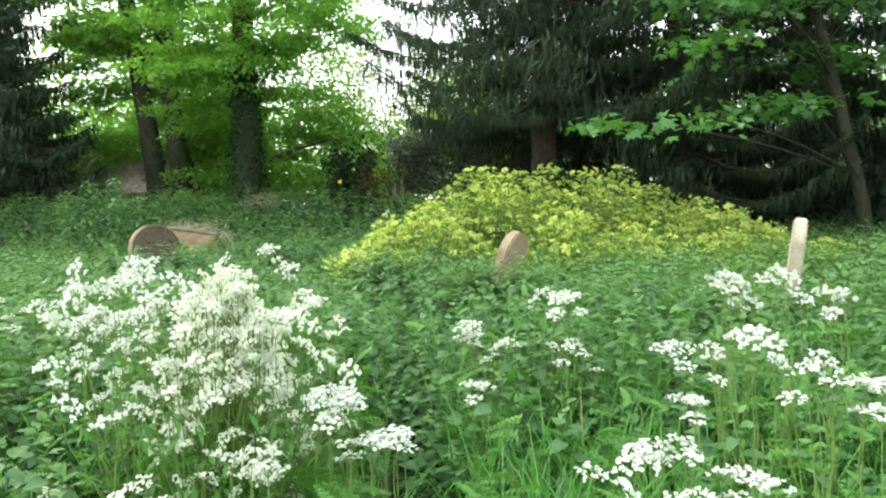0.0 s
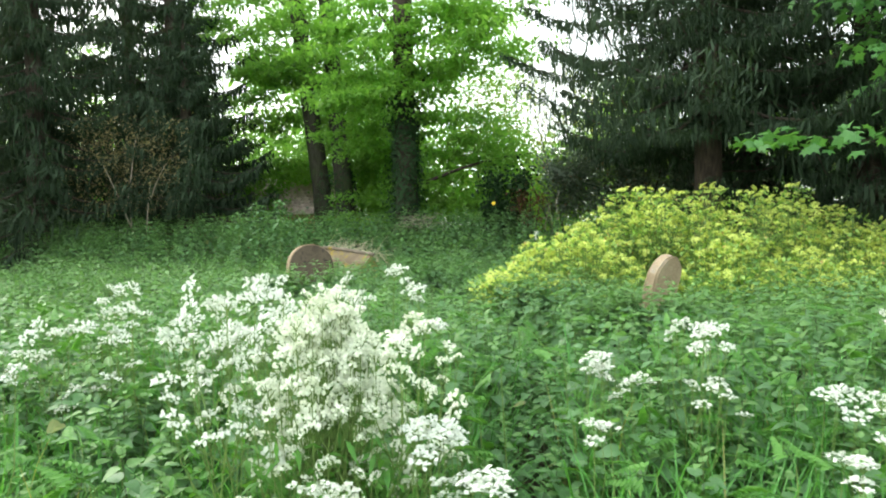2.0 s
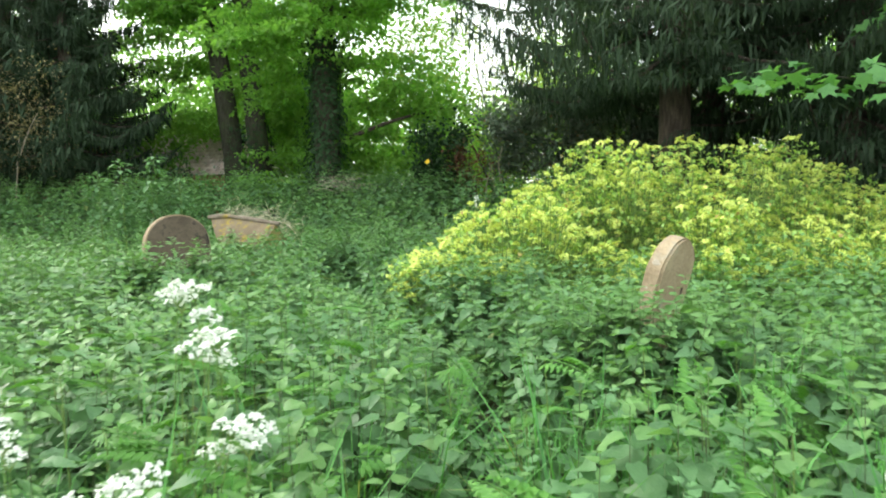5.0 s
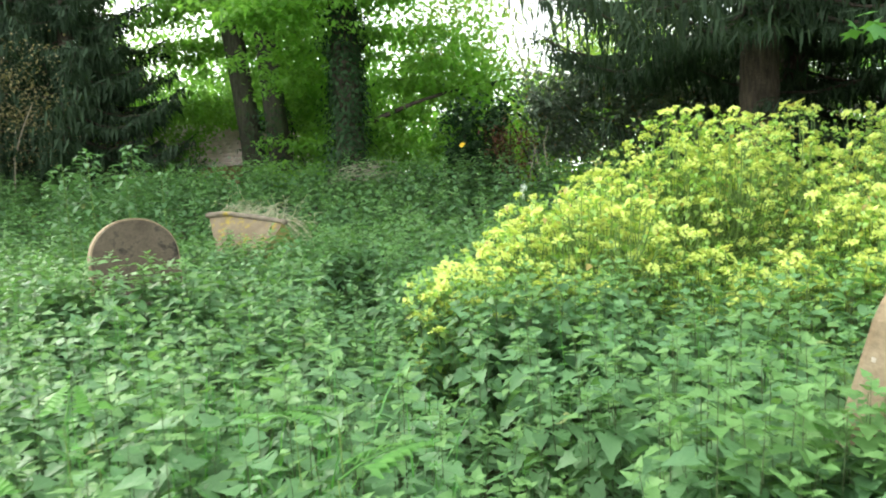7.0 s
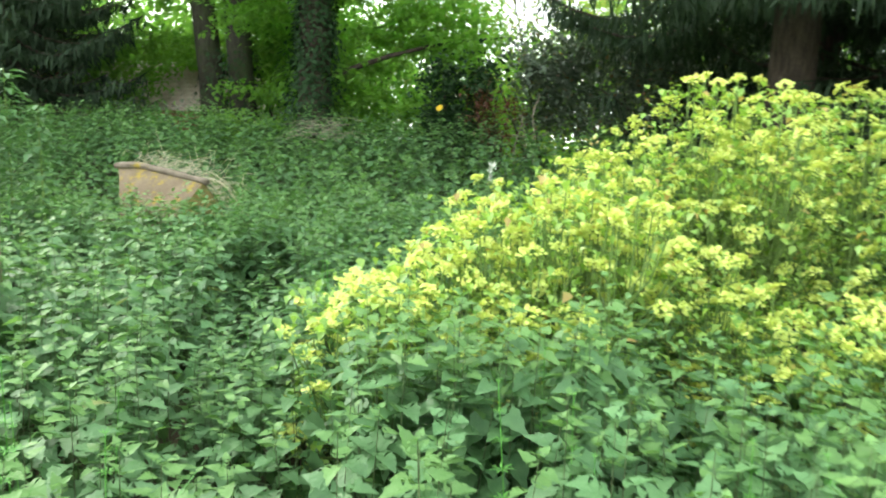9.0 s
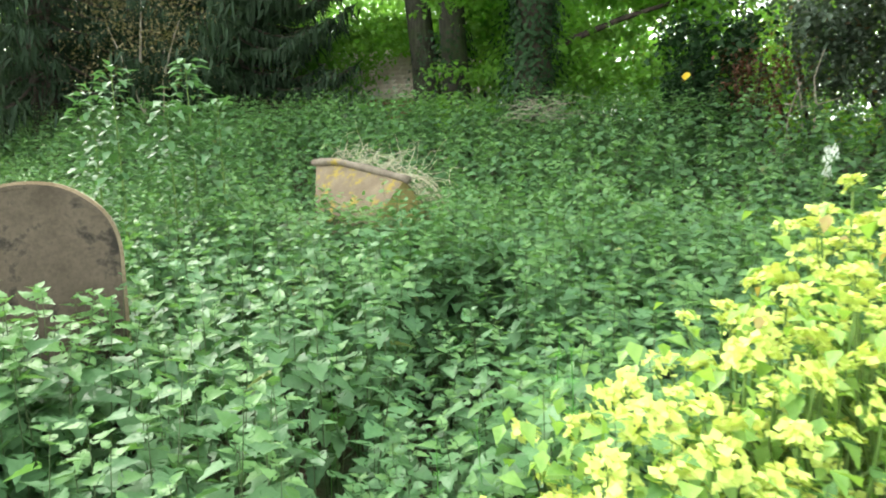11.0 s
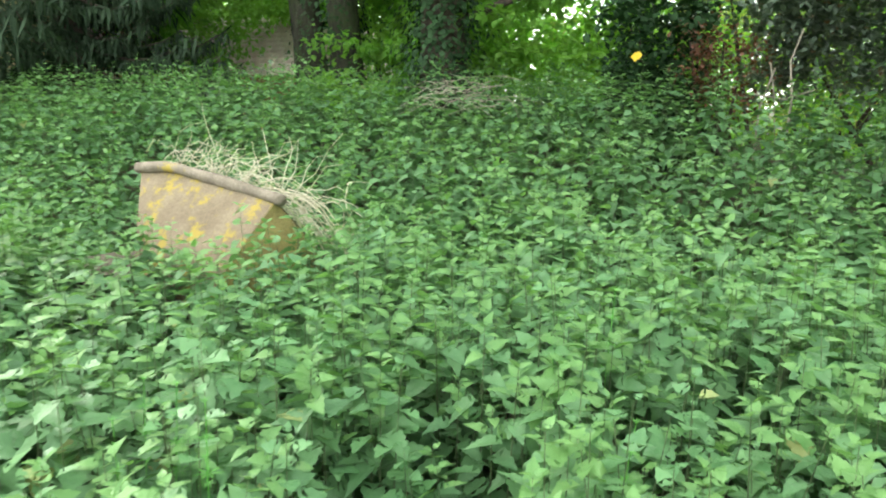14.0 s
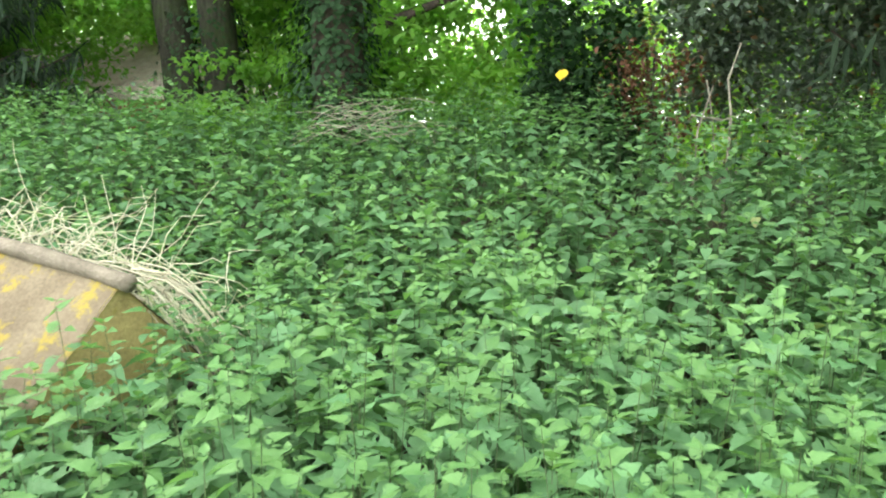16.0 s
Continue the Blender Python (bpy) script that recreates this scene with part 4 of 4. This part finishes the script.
def conifer(name, label, x, y, z0, h, reach, mat=M_NEEDLE, first=1.2, tiers=16, hang=0.30, lean=0.0, thick=1.0):
    """A dark spruce: tapered trunk, tiers of sagging boughs with hanging sprays of needles."""
    top = new(name)
    V, F = tube(*trunk_path([(x, y, z0 - 0.1, 0.26), (x + lean * 0.4, y, z0 + h * 0.5, 0.17), (x + lean, y, z0 + h, 0.02)]), 9)
    piece("trunk", V, F, M_DARKBARK, top, smooth=True)
    strip = (np.array([(-0.035, 0, 0.05), (0.055, 0.03, -0.25), (0.01, 0.02, -1), (-0.06, -0.03, -0.4)], dtype=np.float32), np.array([(0, 1, 2), (0, 2, 3)]))
    at = []
    for k in range(tiers):
        u = k / (tiers - 1)
        z = z0 + first + (h - first) * u ** 1.1
        L = reach * (1 - u) ** 0.8 + 0.25
        nb = 7 if u < 0.7 else 5
        for j in range(nb):
            a = j * 6.283 / nb + k * 0.9 + rng.uniform(-0.3, 0.3)
            l = L * rng.uniform(0.65, 1.1)
            t = np.linspace(0, 1, 7)
            sag = -0.16 * l * np.sin(t * math.pi * 0.9) - 0.10 * l * t + 0.12 * l * t ** 3
            P = np.stack([x + lean * u + math.cos(a) * l * t, y + math.sin(a) * l * t, z + sag + 0.1 * rng.normal()], -1)
            piece("bough", *tube(P, np.linspace(0.035 * (1.2 - u), 0.008, 7), 4), M_DARKBARK, top)
            n = int((135 * l + 20) * thick)
            tt = rng.uniform(0.12, 1.0, n)
            side = rng.normal(0, 0.13, n) * l * (1.05 - 0.5 * tt)
            q = np.stack([np.interp(tt, t, P[:, i]) for i in range(3)], -1)
            q += np.stack([-math.sin(a) * side, math.cos(a) * side, -0.10 * np.abs(side)], -1)
            at.append(q)
    at = np.concatenate(at)
    n = len(at)
    R = rot_z(rng.uniform(0, 6.283, n)) @ rot_x(rng.normal(0, 0.85, n))
    s = hang * rng.uniform(0.25, 1.2, n)
    V, F = strewn(strip[0], strip[1], at, R, s)
    piece("needle_spray", V, F, mat, top)
    return tagged(top, label, "tree", "conifers")


broad_tree("lime_tree", "twin-trunked lime tree in fresh green leaf behind the nettles",
           [[(-6.8, 19, 0.6, 0.34), (-6.9, 19, 2.5, 0.25), (-7.25, 19, 8, 0.22), (-7.5, 19, 14, 0.13)],
            [(-7.45, 19.1, 0.6, 0.34), (-7.6, 19.1, 2.6, 0.25), (-8.15, 19, 8, 0.21), (-8.8, 19, 14, 0.13)]],
           [(-10.5, -5.2, 18, 20.5, 6.3, 12.5, 260), (-10.0, -5.2, 19.3, 21, 3.2, 6.8, 190), (-9.4, -5.6, 17.6, 18.6, 4.6, 7.0, 60), (-7.0, -5.6, 17.6, 18.4, 1.4, 2.6, 18)],
           M_LIME, M_BARK, 0.125, per=80, spread=0.5, flat=0.14)
broad_tree("beech_tree", "ivy-clad beech with a dark trunk and bright young leaves",
           [[(-4.32, 16.2, 0.6, 0.32), (-4.34, 16.2, 2.4, 0.25), (-4.3, 16.2, 6.7, 0.22), (-4.2, 16.2, 13, 0.14)]],
           [(-5.8, -2.9, 14.8, 17.0, 4.2, 6.6, 120), (-6.8, -2.4, 15.0, 18.5, 6.2, 12, 190), (-4.0, -2.2, 16.4, 17.6, 2.0, 4.6, 80), (-3.2, -2.3, 15.6, 17.0, 5.0, 8.5, 40), (-2.6, -1.8, 15.6, 17.0, 5.4, 9.0, 26), (-3.5, -2.3, 14.9, 16.5, 4.4, 6.6, 36), (-5.9, -4.8, 16.8, 17.8, 1.4, 4.3, 40)],
           M_BEECH, M_DARKBARK, 0.115, per=78, spread=0.5, flat=0.13)


def ivy_on(x, y, z0, z1, radius, n, label):
    a = rng.uniform(0, 6.283, n)
    z = rng.uniform(z0, z1, n)
    r = radius * (1.15 - 0.25 * (z - z0) / (z1 - z0)) + np.abs(rng.normal(0, 0.10, n)) * (1 + 0.8 * np.sin(z * 3.1 + a * 2))
    at = np.stack([x + r * np.cos(a), y + r * np.sin(a), z], -1)
    R = rot_z(a - math.pi / 2) @ rot_x(rng.normal(-0.9, 0.35, n))
    V, F = strewn(*plain_leaf(0.85, 0.06, 0.1), at, R, 0.07 * rng.uniform(0.6, 1.3, n))
    return tagged(piece("climbing_ivy", V, F, M_IVY), label, "ivy", kind="stuff")


ivy_on(-4.33, 16.2, 0.8, 4.6, 0.27, 5200, "dark ivy climbing the beech trunk")
ivy_on(-7.1, 19.0, 0.8, 3.2, 0.5, 1400, "dark ivy round the foot of the lime")

conifer("spruce", "dark spruce with sagging boughs over the nettles", -10.3, 16.8, 0.7, 6.4, 2.2, first=1.6, thick=1.2)
conifer("spruce", "dark spruce with sagging boughs over the nettles", -13.6, 15.4, 0.6, 12, 3.1, first=2.0, tiers=18, hang=0.34, thick=0.85)
conifer("spruce", "dark spruce with sagging boughs over the nettles", -11.6, 18.2, 0.8, 13, 3.0, first=2.6, tiers=18, hang=0.36, thick=0.85)
conifer("spruce", "dark spruce with sagging boughs over the nettles", -16.2, 17.6, 0.8, 13, 3.4, first=1.4, hang=0.50, thick=0.5)
conifer("spruce", "dark spruce with sagging boughs over the nettles", -14.4, 20.2, 0.8, 15, 3.4, first=3.0, hang=0.50, thick=0.4)
conifer("spruce", "tall dark spruce with drooping needle curtains", 1.9, 13.6, 0.3, 17, 3.6, first=3.3, tiers=27, hang=0.25, thick=1.9)
conifer("spruce", "tall dark spruce with drooping needle curtains", 4.6, 14.2, 0.1, 14, 3.4, first=1.9, tiers=20, hang=0.22, thick=1.8)
conifer("spruce", "tall dark spruce with drooping needle curtains", 7.6, 15.4, 0.0, 14, 3.4, first=1.2, tiers=18, hang=0.40, thick=1.1)
conifer("spruce", "tall dark spruce with drooping needle curtains", 3.2, 17.0, 0.2, 13, 3.2, first=1.0, hang=0.50, thick=0.45)
conifer("spruce", "tall dark spruce with drooping needle curtains", 10.5, 13.5, 0.0, 14, 3.4, first=1.0, hang=0.55, thick=0.8)

# Unseen spruce, added outside the view to shade the nettles from the left.
conifer("spruce", "dark spruce with sagging boughs over the nettles", -14.2, 11.6, 0.2, 10, 2.8, first=1.2, hang=0.50, thick=0.45)
# Two more unseen spruces, added to block sky light from the right.
conifer("spruce", "tall dark spruce with drooping needle curtains", 10.2, 9.6, 0.0, 13, 3.2, first=0.8, hang=0.50, thick=0.45)
conifer("spruce", "tall dark spruce with drooping needle curtains", 11.5, 5.5, 0.0, 12, 3.2, first=0.8, hang=0.50, thick=0.45)
broad_tree("sycamore", "young sycamore with pale lobed leaves reaching over the yellow mound",
           [[(7.1, 12, 0.0, 0.13), (6.95, 12, 1.4, 0.11), (6.6, 12, 3.0, 0.10), (6.1, 12, 4.8, 0.08), (5.6, 11.8, 8.5, 0.04)]],
           [(4.0, 7.2, 10.6, 12.6, 3.7, 6.5, 62), (2.7, 4.6, 9.6, 11.0, 3.5, 4.6, 24), (2.5, 3.2, 9.4, 10.0, 2.4, 2.6, 4), (3.8, 5.2, 10.2, 11.0, 2.8, 3.3, 9), (5.4, 8.4, 11.5, 13.5, 3.0, 4.2, 16)],
           M_SYC, M_BARK, 0.185, lobed_leaf(), 26, 0.48, 0.10, 14)


def shrub(name, label, boxes, mat, size, per=40, spread=0.35, leaf=TREE_LEAF, stems=5, bark=M_DARKBARK, category="shrub"):
    top = new(name)
    x0, x1, y0, y1, z0, z1, _n = boxes[0]
    cx, cy = (x0 + x1) / 2, (y0 + y1) / 2
    g = float(ground_z(cx, cy))
    for i in range(stems):
        bx, by = rng.uniform(x0, x1), rng.uniform(y0, y1)
        V, F = bough((cx + 0.3 * (bx - cx), cy + 0.3 * (by - cy), g - 0.05), (bx, by, rng.uniform(0.5, 0.95) * (z1 - g) + g), 0.035, 0.1)
        piece("stem", V, F, bark, top, smooth=True)
    C = np.concatenate([np.stack([rng.uniform(a, b, n), rng.uniform(c, d, n), rng.uniform(e, f, n)], -1) for a, b, c, d, e, f, n in boxes])
    V, F = leafy_sprays(C, rng.uniform(0.6, 1.3, len(C)) * spread, per, leaf, size, 0.5)
    piece("foliage", V, F, mat, top)
    return tagged(top, label, category)


shrub("ivy_bush", "dark ivy-smothered stump with some russet leaves", [(-2.4, -1.6, 15.7, 16.4, 0.9, 2.7, 90)], M_IVY, 0.085, 70, 0.27, plain_leaf(0.85, 0.06, 0.1))
shrub("holly_bush", "dark grey-green holly bush with dead stalks before it", [(-1.15, 2.4, 16.2, 17.4, 1.9, 3.3, 210)], M_DARKLEAF, 0.09, 80, 0.36)
shrub("bramble", "withered russet bramble between ivy and holly", [(-1.75, -1.1, 15.5, 15.9, 1.5, 2.3, 22)], M_RUSSET, 0.06, 40, 0.2)
shrub("willow_bush", "yellow-green willow scrub in sun behind the holly", [(-3.6, 2.6, 18.5, 20, 1.4, 4.8, 230), (-3.4, 1.4, 18.3, 19.4, 3.6, 5.6, 130)], M_WILLOW, 0.10, 40, 0.40, (np.array([(0, 0, 0), (0.1, 0.5, 0.02), (0, 1, -0.2), (-0.1, 0.5, 0.02)], dtype=np.float32), np.array([(0, 1, 2), (0, 2, 3)])))
shrub("copper_shrub", "copper-leaved shrub in shade below the conifers", [(-12.6, -9.6, 17.4, 18.6, 1.0, 2.7, 40)], M_RUSSET, 0.08, 40, 0.35)
shrub("hazel_bush", "green hazel understorey in shade", [(-7.4, -5.0, 19.4, 21, 1.0, 4.2, 100)], M_BEECH, 0.13, 60, 0.45)
shrub("hazel_bush", "green hazel understorey in shade", [(-5.6, -1.8, 18, 20, 0.9, 4.5, 150)], M_BEECH, 0.12, 60, 0.45)
shrub("laurel_bush", "dark laurel understorey in shade", [(-10.2, -7.4, 17.2, 18.4, 0.9, 1.9, 34)], M_DARKLEAF, 0.11, 36, 0.4)
shrub("laurel_bush", "dark laurel understorey in shade", [(-15, -10.2, 16.4, 18, 0.8, 1.9, 60)], M_DARKLEAF, 0.11, 36, 0.4)


shrub("laurel_bush", "dark laurel understorey in shade", [(2.0, 6.5, 17.0, 18.5, 0.3, 3.2, 110)], M_DARKLEAF, 0.13, 60, 0.45)
shrub("laurel_bush", "dark laurel understorey in shade", [(6.5, 12.5, 16.0, 18.0, 0.3, 3.4, 130)], M_DARKLEAF, 0.13, 60, 0.45)
shrub("hazel_bush", "green hazel understorey in shade", [(-15.0, -7.0, 23.5, 25, 0.8, 5.0, 150)], M_BEECH, 0.14, 60, 0.5)
shrub("hazel_bush", "green hazel understorey in shade", [(-2.6, 4.0, 20.8, 22.5, 0.3, 3.6, 150)], M_BEECH, 0.14, 60, 0.5)


shrub("laurel_bush", "green laurel screening the outbuilding", [(-11.4, -9.05, 18.8, 19.7, 1.6, 3.5, 95), (-9.3, -8.0, 18.8, 19.5, 3.0, 3.6, 16), (-9.2, -8.4, 18.9, 19.5, 1.5, 1.9, 8)], M_BEECH, 0.12, 55, 0.34)


def far_wood():
    n = 1000
    x = rng.uniform(-34, 30, n)
    y = rng.uniform(24, 32, n)
    z = rng.uniform(0.3, 1, n) ** 0.7 * (5.5 + 3.0 * np.abs(ripple(x, x * 0, 0.35)) - 3.0 * np.exp(-((x + 3.0) / 2.2) ** 2))
    A = leafy_sprays(np.stack([x, y, z], -1), rng.uniform(0.8, 1.5, n), 48, TREE_LEAF, 0.26, 0.5)
    n = 800
    low = np.stack([rng.uniform(-34, 30, n), rng.uniform(25, 27, n), rng.uniform(0.4, 3.8, n)], -1)
    V, F = joined([A, leafy_sprays(low, rng.uniform(0.8, 1.4, n), 34, TREE_LEAF, 0.34, 0.5)])
    return tagged(piece("far_wood", V, F, M_LIME), "sunlit green woodland edge beyond the churchyard", "woodland", kind="stuff")


far_wood()
shrub("laurel_bush", "tall dark laurel in deep shade behind the conifers", [(5.0, 15.0, 18.6, 20.5, 1.0, 8.5, 240)], M_DARKLEAF, 0.19, 50, 0.6)
shrub("hazel_bush", "tall hazel in fresh leaf closing the gaps between the trunks", [(-9.5, -2.2, 20.6, 22.4, 3.0, 7.6, 250)], M_LIME, 0.15, 46, 0.5)
shrub("hazel_bush", "tall hazel in fresh leaf closing the gaps between the trunks", [(-22, -9.6, 21.5, 24, 2.6, 9.0, 260)], M_LIME, 0.17, 40, 0.6)

def outbuilding():
    """A low tiled building behind the trees: wall, window, gabled roof laid with clay tiles."""
    top = new("outbuilding")
    x0, x1, y0, y1, eave, ridge = -14.6, -7.9, 20.2, 23.2, 2.15, 3.25
    g = float(ground_z(-11, 21)) - 0.1
    bm = bmesh.new()
    bmesh.ops.create_cube(bm, size=1.0)
    bmesh.ops.scale(bm, vec=(x1 - x0, y1 - y0, eave - g), verts=bm.verts)
    bmesh.ops.translate(bm, vec=((x0 + x1) / 2, (y0 + y1) / 2, (eave + g) / 2), verts=bm.verts)
    part("wall", bm, M_BRICK, top, "dull red brick wall")
    ym = (y0 + y1) / 2
    bm = bmesh.new()
    rows = []
    for x in (x0 - 0.15, x1 + 0.15):
        rows.append([bm.verts.new((x, y, z)) for y, z in ((y0 - 0.2, eave - 0.02), (ym, ridge), (y1 + 0.2, eave - 0.02), (y1 + 0.2, eave - 0.1), (y0 - 0.2, eave - 0.1))])
    bm.faces.new(rows[0])
    bm.faces.new(rows[1][::-1])
    for i in range(5):
        j = (i + 1) % 5
        bm.faces.new((rows[0][j], rows[0][i], rows[1][i], rows[1][j]))
    roof = part("roof", bm, M_TILE, top, "pale pink clay tile roof")
    V = np.array([(-0.13, 0, 0), (0.13, 0, 0), (0.13, 0.24, 0.0), (-0.13, 0.24, 0.0), (-0.13, 0, 0.03), (0, 0, 0.045), (0.13, 0, 0.03), (0.13, 0.24, 0.01), (0, 0.24, 0.02), (-0.13, 0.24, 0.01)], dtype=np.float32)
    F = np.array([(0, 1, 6), (0, 6, 5), (0, 5, 4), (4, 5, 8), (4, 8, 9), (5, 6, 7), (5, 7, 8), (1, 2, 7), (1, 7, 6), (3, 0, 4), (3, 4, 9)])
    tile = mesh_of("tile", V, F, M_TILE)
    slope = math.atan2(ridge - eave, ym - y0 + 0.2)
    run = math.hypot(ridge - eave, ym - y0 + 0.2)
    n = int(run / 0.19)
    for r in range(n):
        for c in range(25):
            t = new("tile", tile)
            t.parent = roof
            d = r * 0.19
            t.matrix_basis = Matrix.LocRotScale(Vector((x0 + 0.15 + c * 0.265 + 0.13 * (r % 2), y0 - 0.2 + d * math.cos(slope), eave - 0.01 + d * math.sin(slope))), Euler((slope + 0.03 + rng.normal(0, 0.01), rng.normal(0, 0.015), 0)), None)
    win = piece("window", *strewn(np.array([(-0.5, 0, -0.4), (0.5, 0, -0.4), (0.5, 0, 0.4), (-0.5, 0, 0.4)], dtype=np.float32), np.array([(0, 1, 2), (0, 2, 3)]), np.array([(-10.4, y0 - 0.004, 1.55)]), np.eye(3)[None], np.array([1.0])), M_GLASS, top, "dark window pane")
    return tagged(top, "low brick outbuilding with a pink clay tile roof", "building")


outbuilding()

# ---- saplings, sticks ----
def sapling(x, y, top_z, label):
    top = new("elder_sapling")
    g = float(ground_z(x, y))
    V, F = tube([(x, y, g), (x + 0.03, y, (g + top_z) / 2), (x, y, top_z)], (0.012, 0.009, 0.003), 5)
    piece("stem", V, F, M_STEM, top)
    n = 170
    z = np.linspace(g + 0.6, top_z, n)
    a = np.arange(n) * 2.4
    R = rot_z(a) @ rot_x(rng.normal(0.1, 0.3, n))
    d = rng.uniform(0.01, 0.15, n) * np.clip((top_z + 0.12 - z) / 0.4, 0.2, 1)
    V, F = strewn(*plain_leaf(0.5, 0.08, 0.2), np.stack([x - np.sin(a) * d, y + np.cos(a) * d, z], -1), R, 0.12 * rng.uniform(0.6, 1.2, n))
    piece("foliage", V, F, M_NETTLE, top)
    return tagged(top, label, "sapling", "elder saplings")


for x, y, z in ((-4.85, 9.9, 1.92), (-4.72, 10.4, 2.0), (-4.35, 10.3, 1.72), (-4.6, 10.1, 1.7), (-5.2, 10.0, 1.8)):
    sapling(x, y, z, "leafy elder sapling rising out of the nettles")


def bare_stick(pts, r):
    V, F = tube(pts, np.linspace(r, r * 0.5, len(pts)), 5)
    return tagged(piece("dead_stalk", V, F, M_TWIG, smooth=True), "bleached dead stalk standing before the holly", "branch", "dead stalks")


bare_stick([(-0.86, 15.5, 0.9), (-0.84, 15.5, 1.7), (-0.88, 15.5, 2.0), (-0.80, 15.5, 2.28)], 0.014)
bare_stick([(-1.12, 15.45, 0.9), (-1.10, 15.45, 1.6), (-1.0, 15.45, 1.95)], 0.012)
bare_stick([(-1.15, 15.5, 1.72), (-0.9, 15.5, 1.68), (-0.6, 15.5, 1.78)], 0.009)
bare_stick([(-1.04, 15.52, 2.0), (-0.98, 15.52, 1.7), (-0.93, 15.52, 1.2)], 0.008)
V, F = strewn(*plain_leaf(0.8, 0.05, 0.1), np.array([(-2.2, 15.45, 2.0), (-2.17, 15.44, 2.02)]), rot_x(np.array([1.2, 1.5])), np.array([0.11, 0.09]))
tagged(piece("yellow_leaf", V, F, M_YELLOWLEAF), "bright yellow dying leaf on the ivy bush", "leaf")


def dead_tangle():
    """Bleached dead stalks lying over the nettles below the beech."""
    out = []
    for i in range(55):
        x, y = rng.uniform(-4.0, -3.1), rng.uniform(14.3, 14.9)
        z = float(ground_z(x, y)) + 0.88 + rng.uniform(0, 0.16)
        a, l = rng.uniform(0, 6.283), rng.uniform(0.15, 0.55)
        t = np.linspace(0, 1, 4)
        out.append(tube(np.stack([x + math.cos(a) * l * t, y + 0.4 * math.sin(a) * l * t, z + rng.uniform(-0.1, 0.55) * l * t - 0.25 * l * t * t], -1), np.linspace(0.0036, 0.0015, 4), 3))
    return tagged(piece("dead_stalks", *joined(out), M_TWIG), "bleached dead stalks tangled over the nettles", "dead stalks", kind="stuff")


dead_tangle()


def bare_elder():
    top = new("bare_elder")
    for a, b in (((-10.9, 15.4, 0.6), (-11.0, 15.4, 2.6)), ((-10.75, 15.5, 0.6), (-10.4, 15.4, 2.8)), ((-10.8, 15.4, 1.3), (-11.6, 15.3, 3.2)), ((-10.5, 15.4, 2.2), (-9.9, 15.3, 3.2)), ((-11.0, 15.4, 2.4), (-10.7, 15.3, 3.8))):
        V, F = bough(a, b, 0.026, 0.15)
        piece("limb", V, F, M_TWIG, top, smooth=True)
    C = np.stack([rng.uniform(-12.4, -9.5, 110), rng.uniform(14.9, 15.7, 110), rng.uniform(2.2, 4.3, 110)], -1)
    V, F = leafy_sprays(C, np.full(110, 0.36), 30, TREE_LEAF, 0.06, 0.4)
    piece("twig_leaves", V, F, M_TWIGLEAF, top)
    return tagged(top, "half-bare elder with pale brown stems", "shrub")


bare_elder()
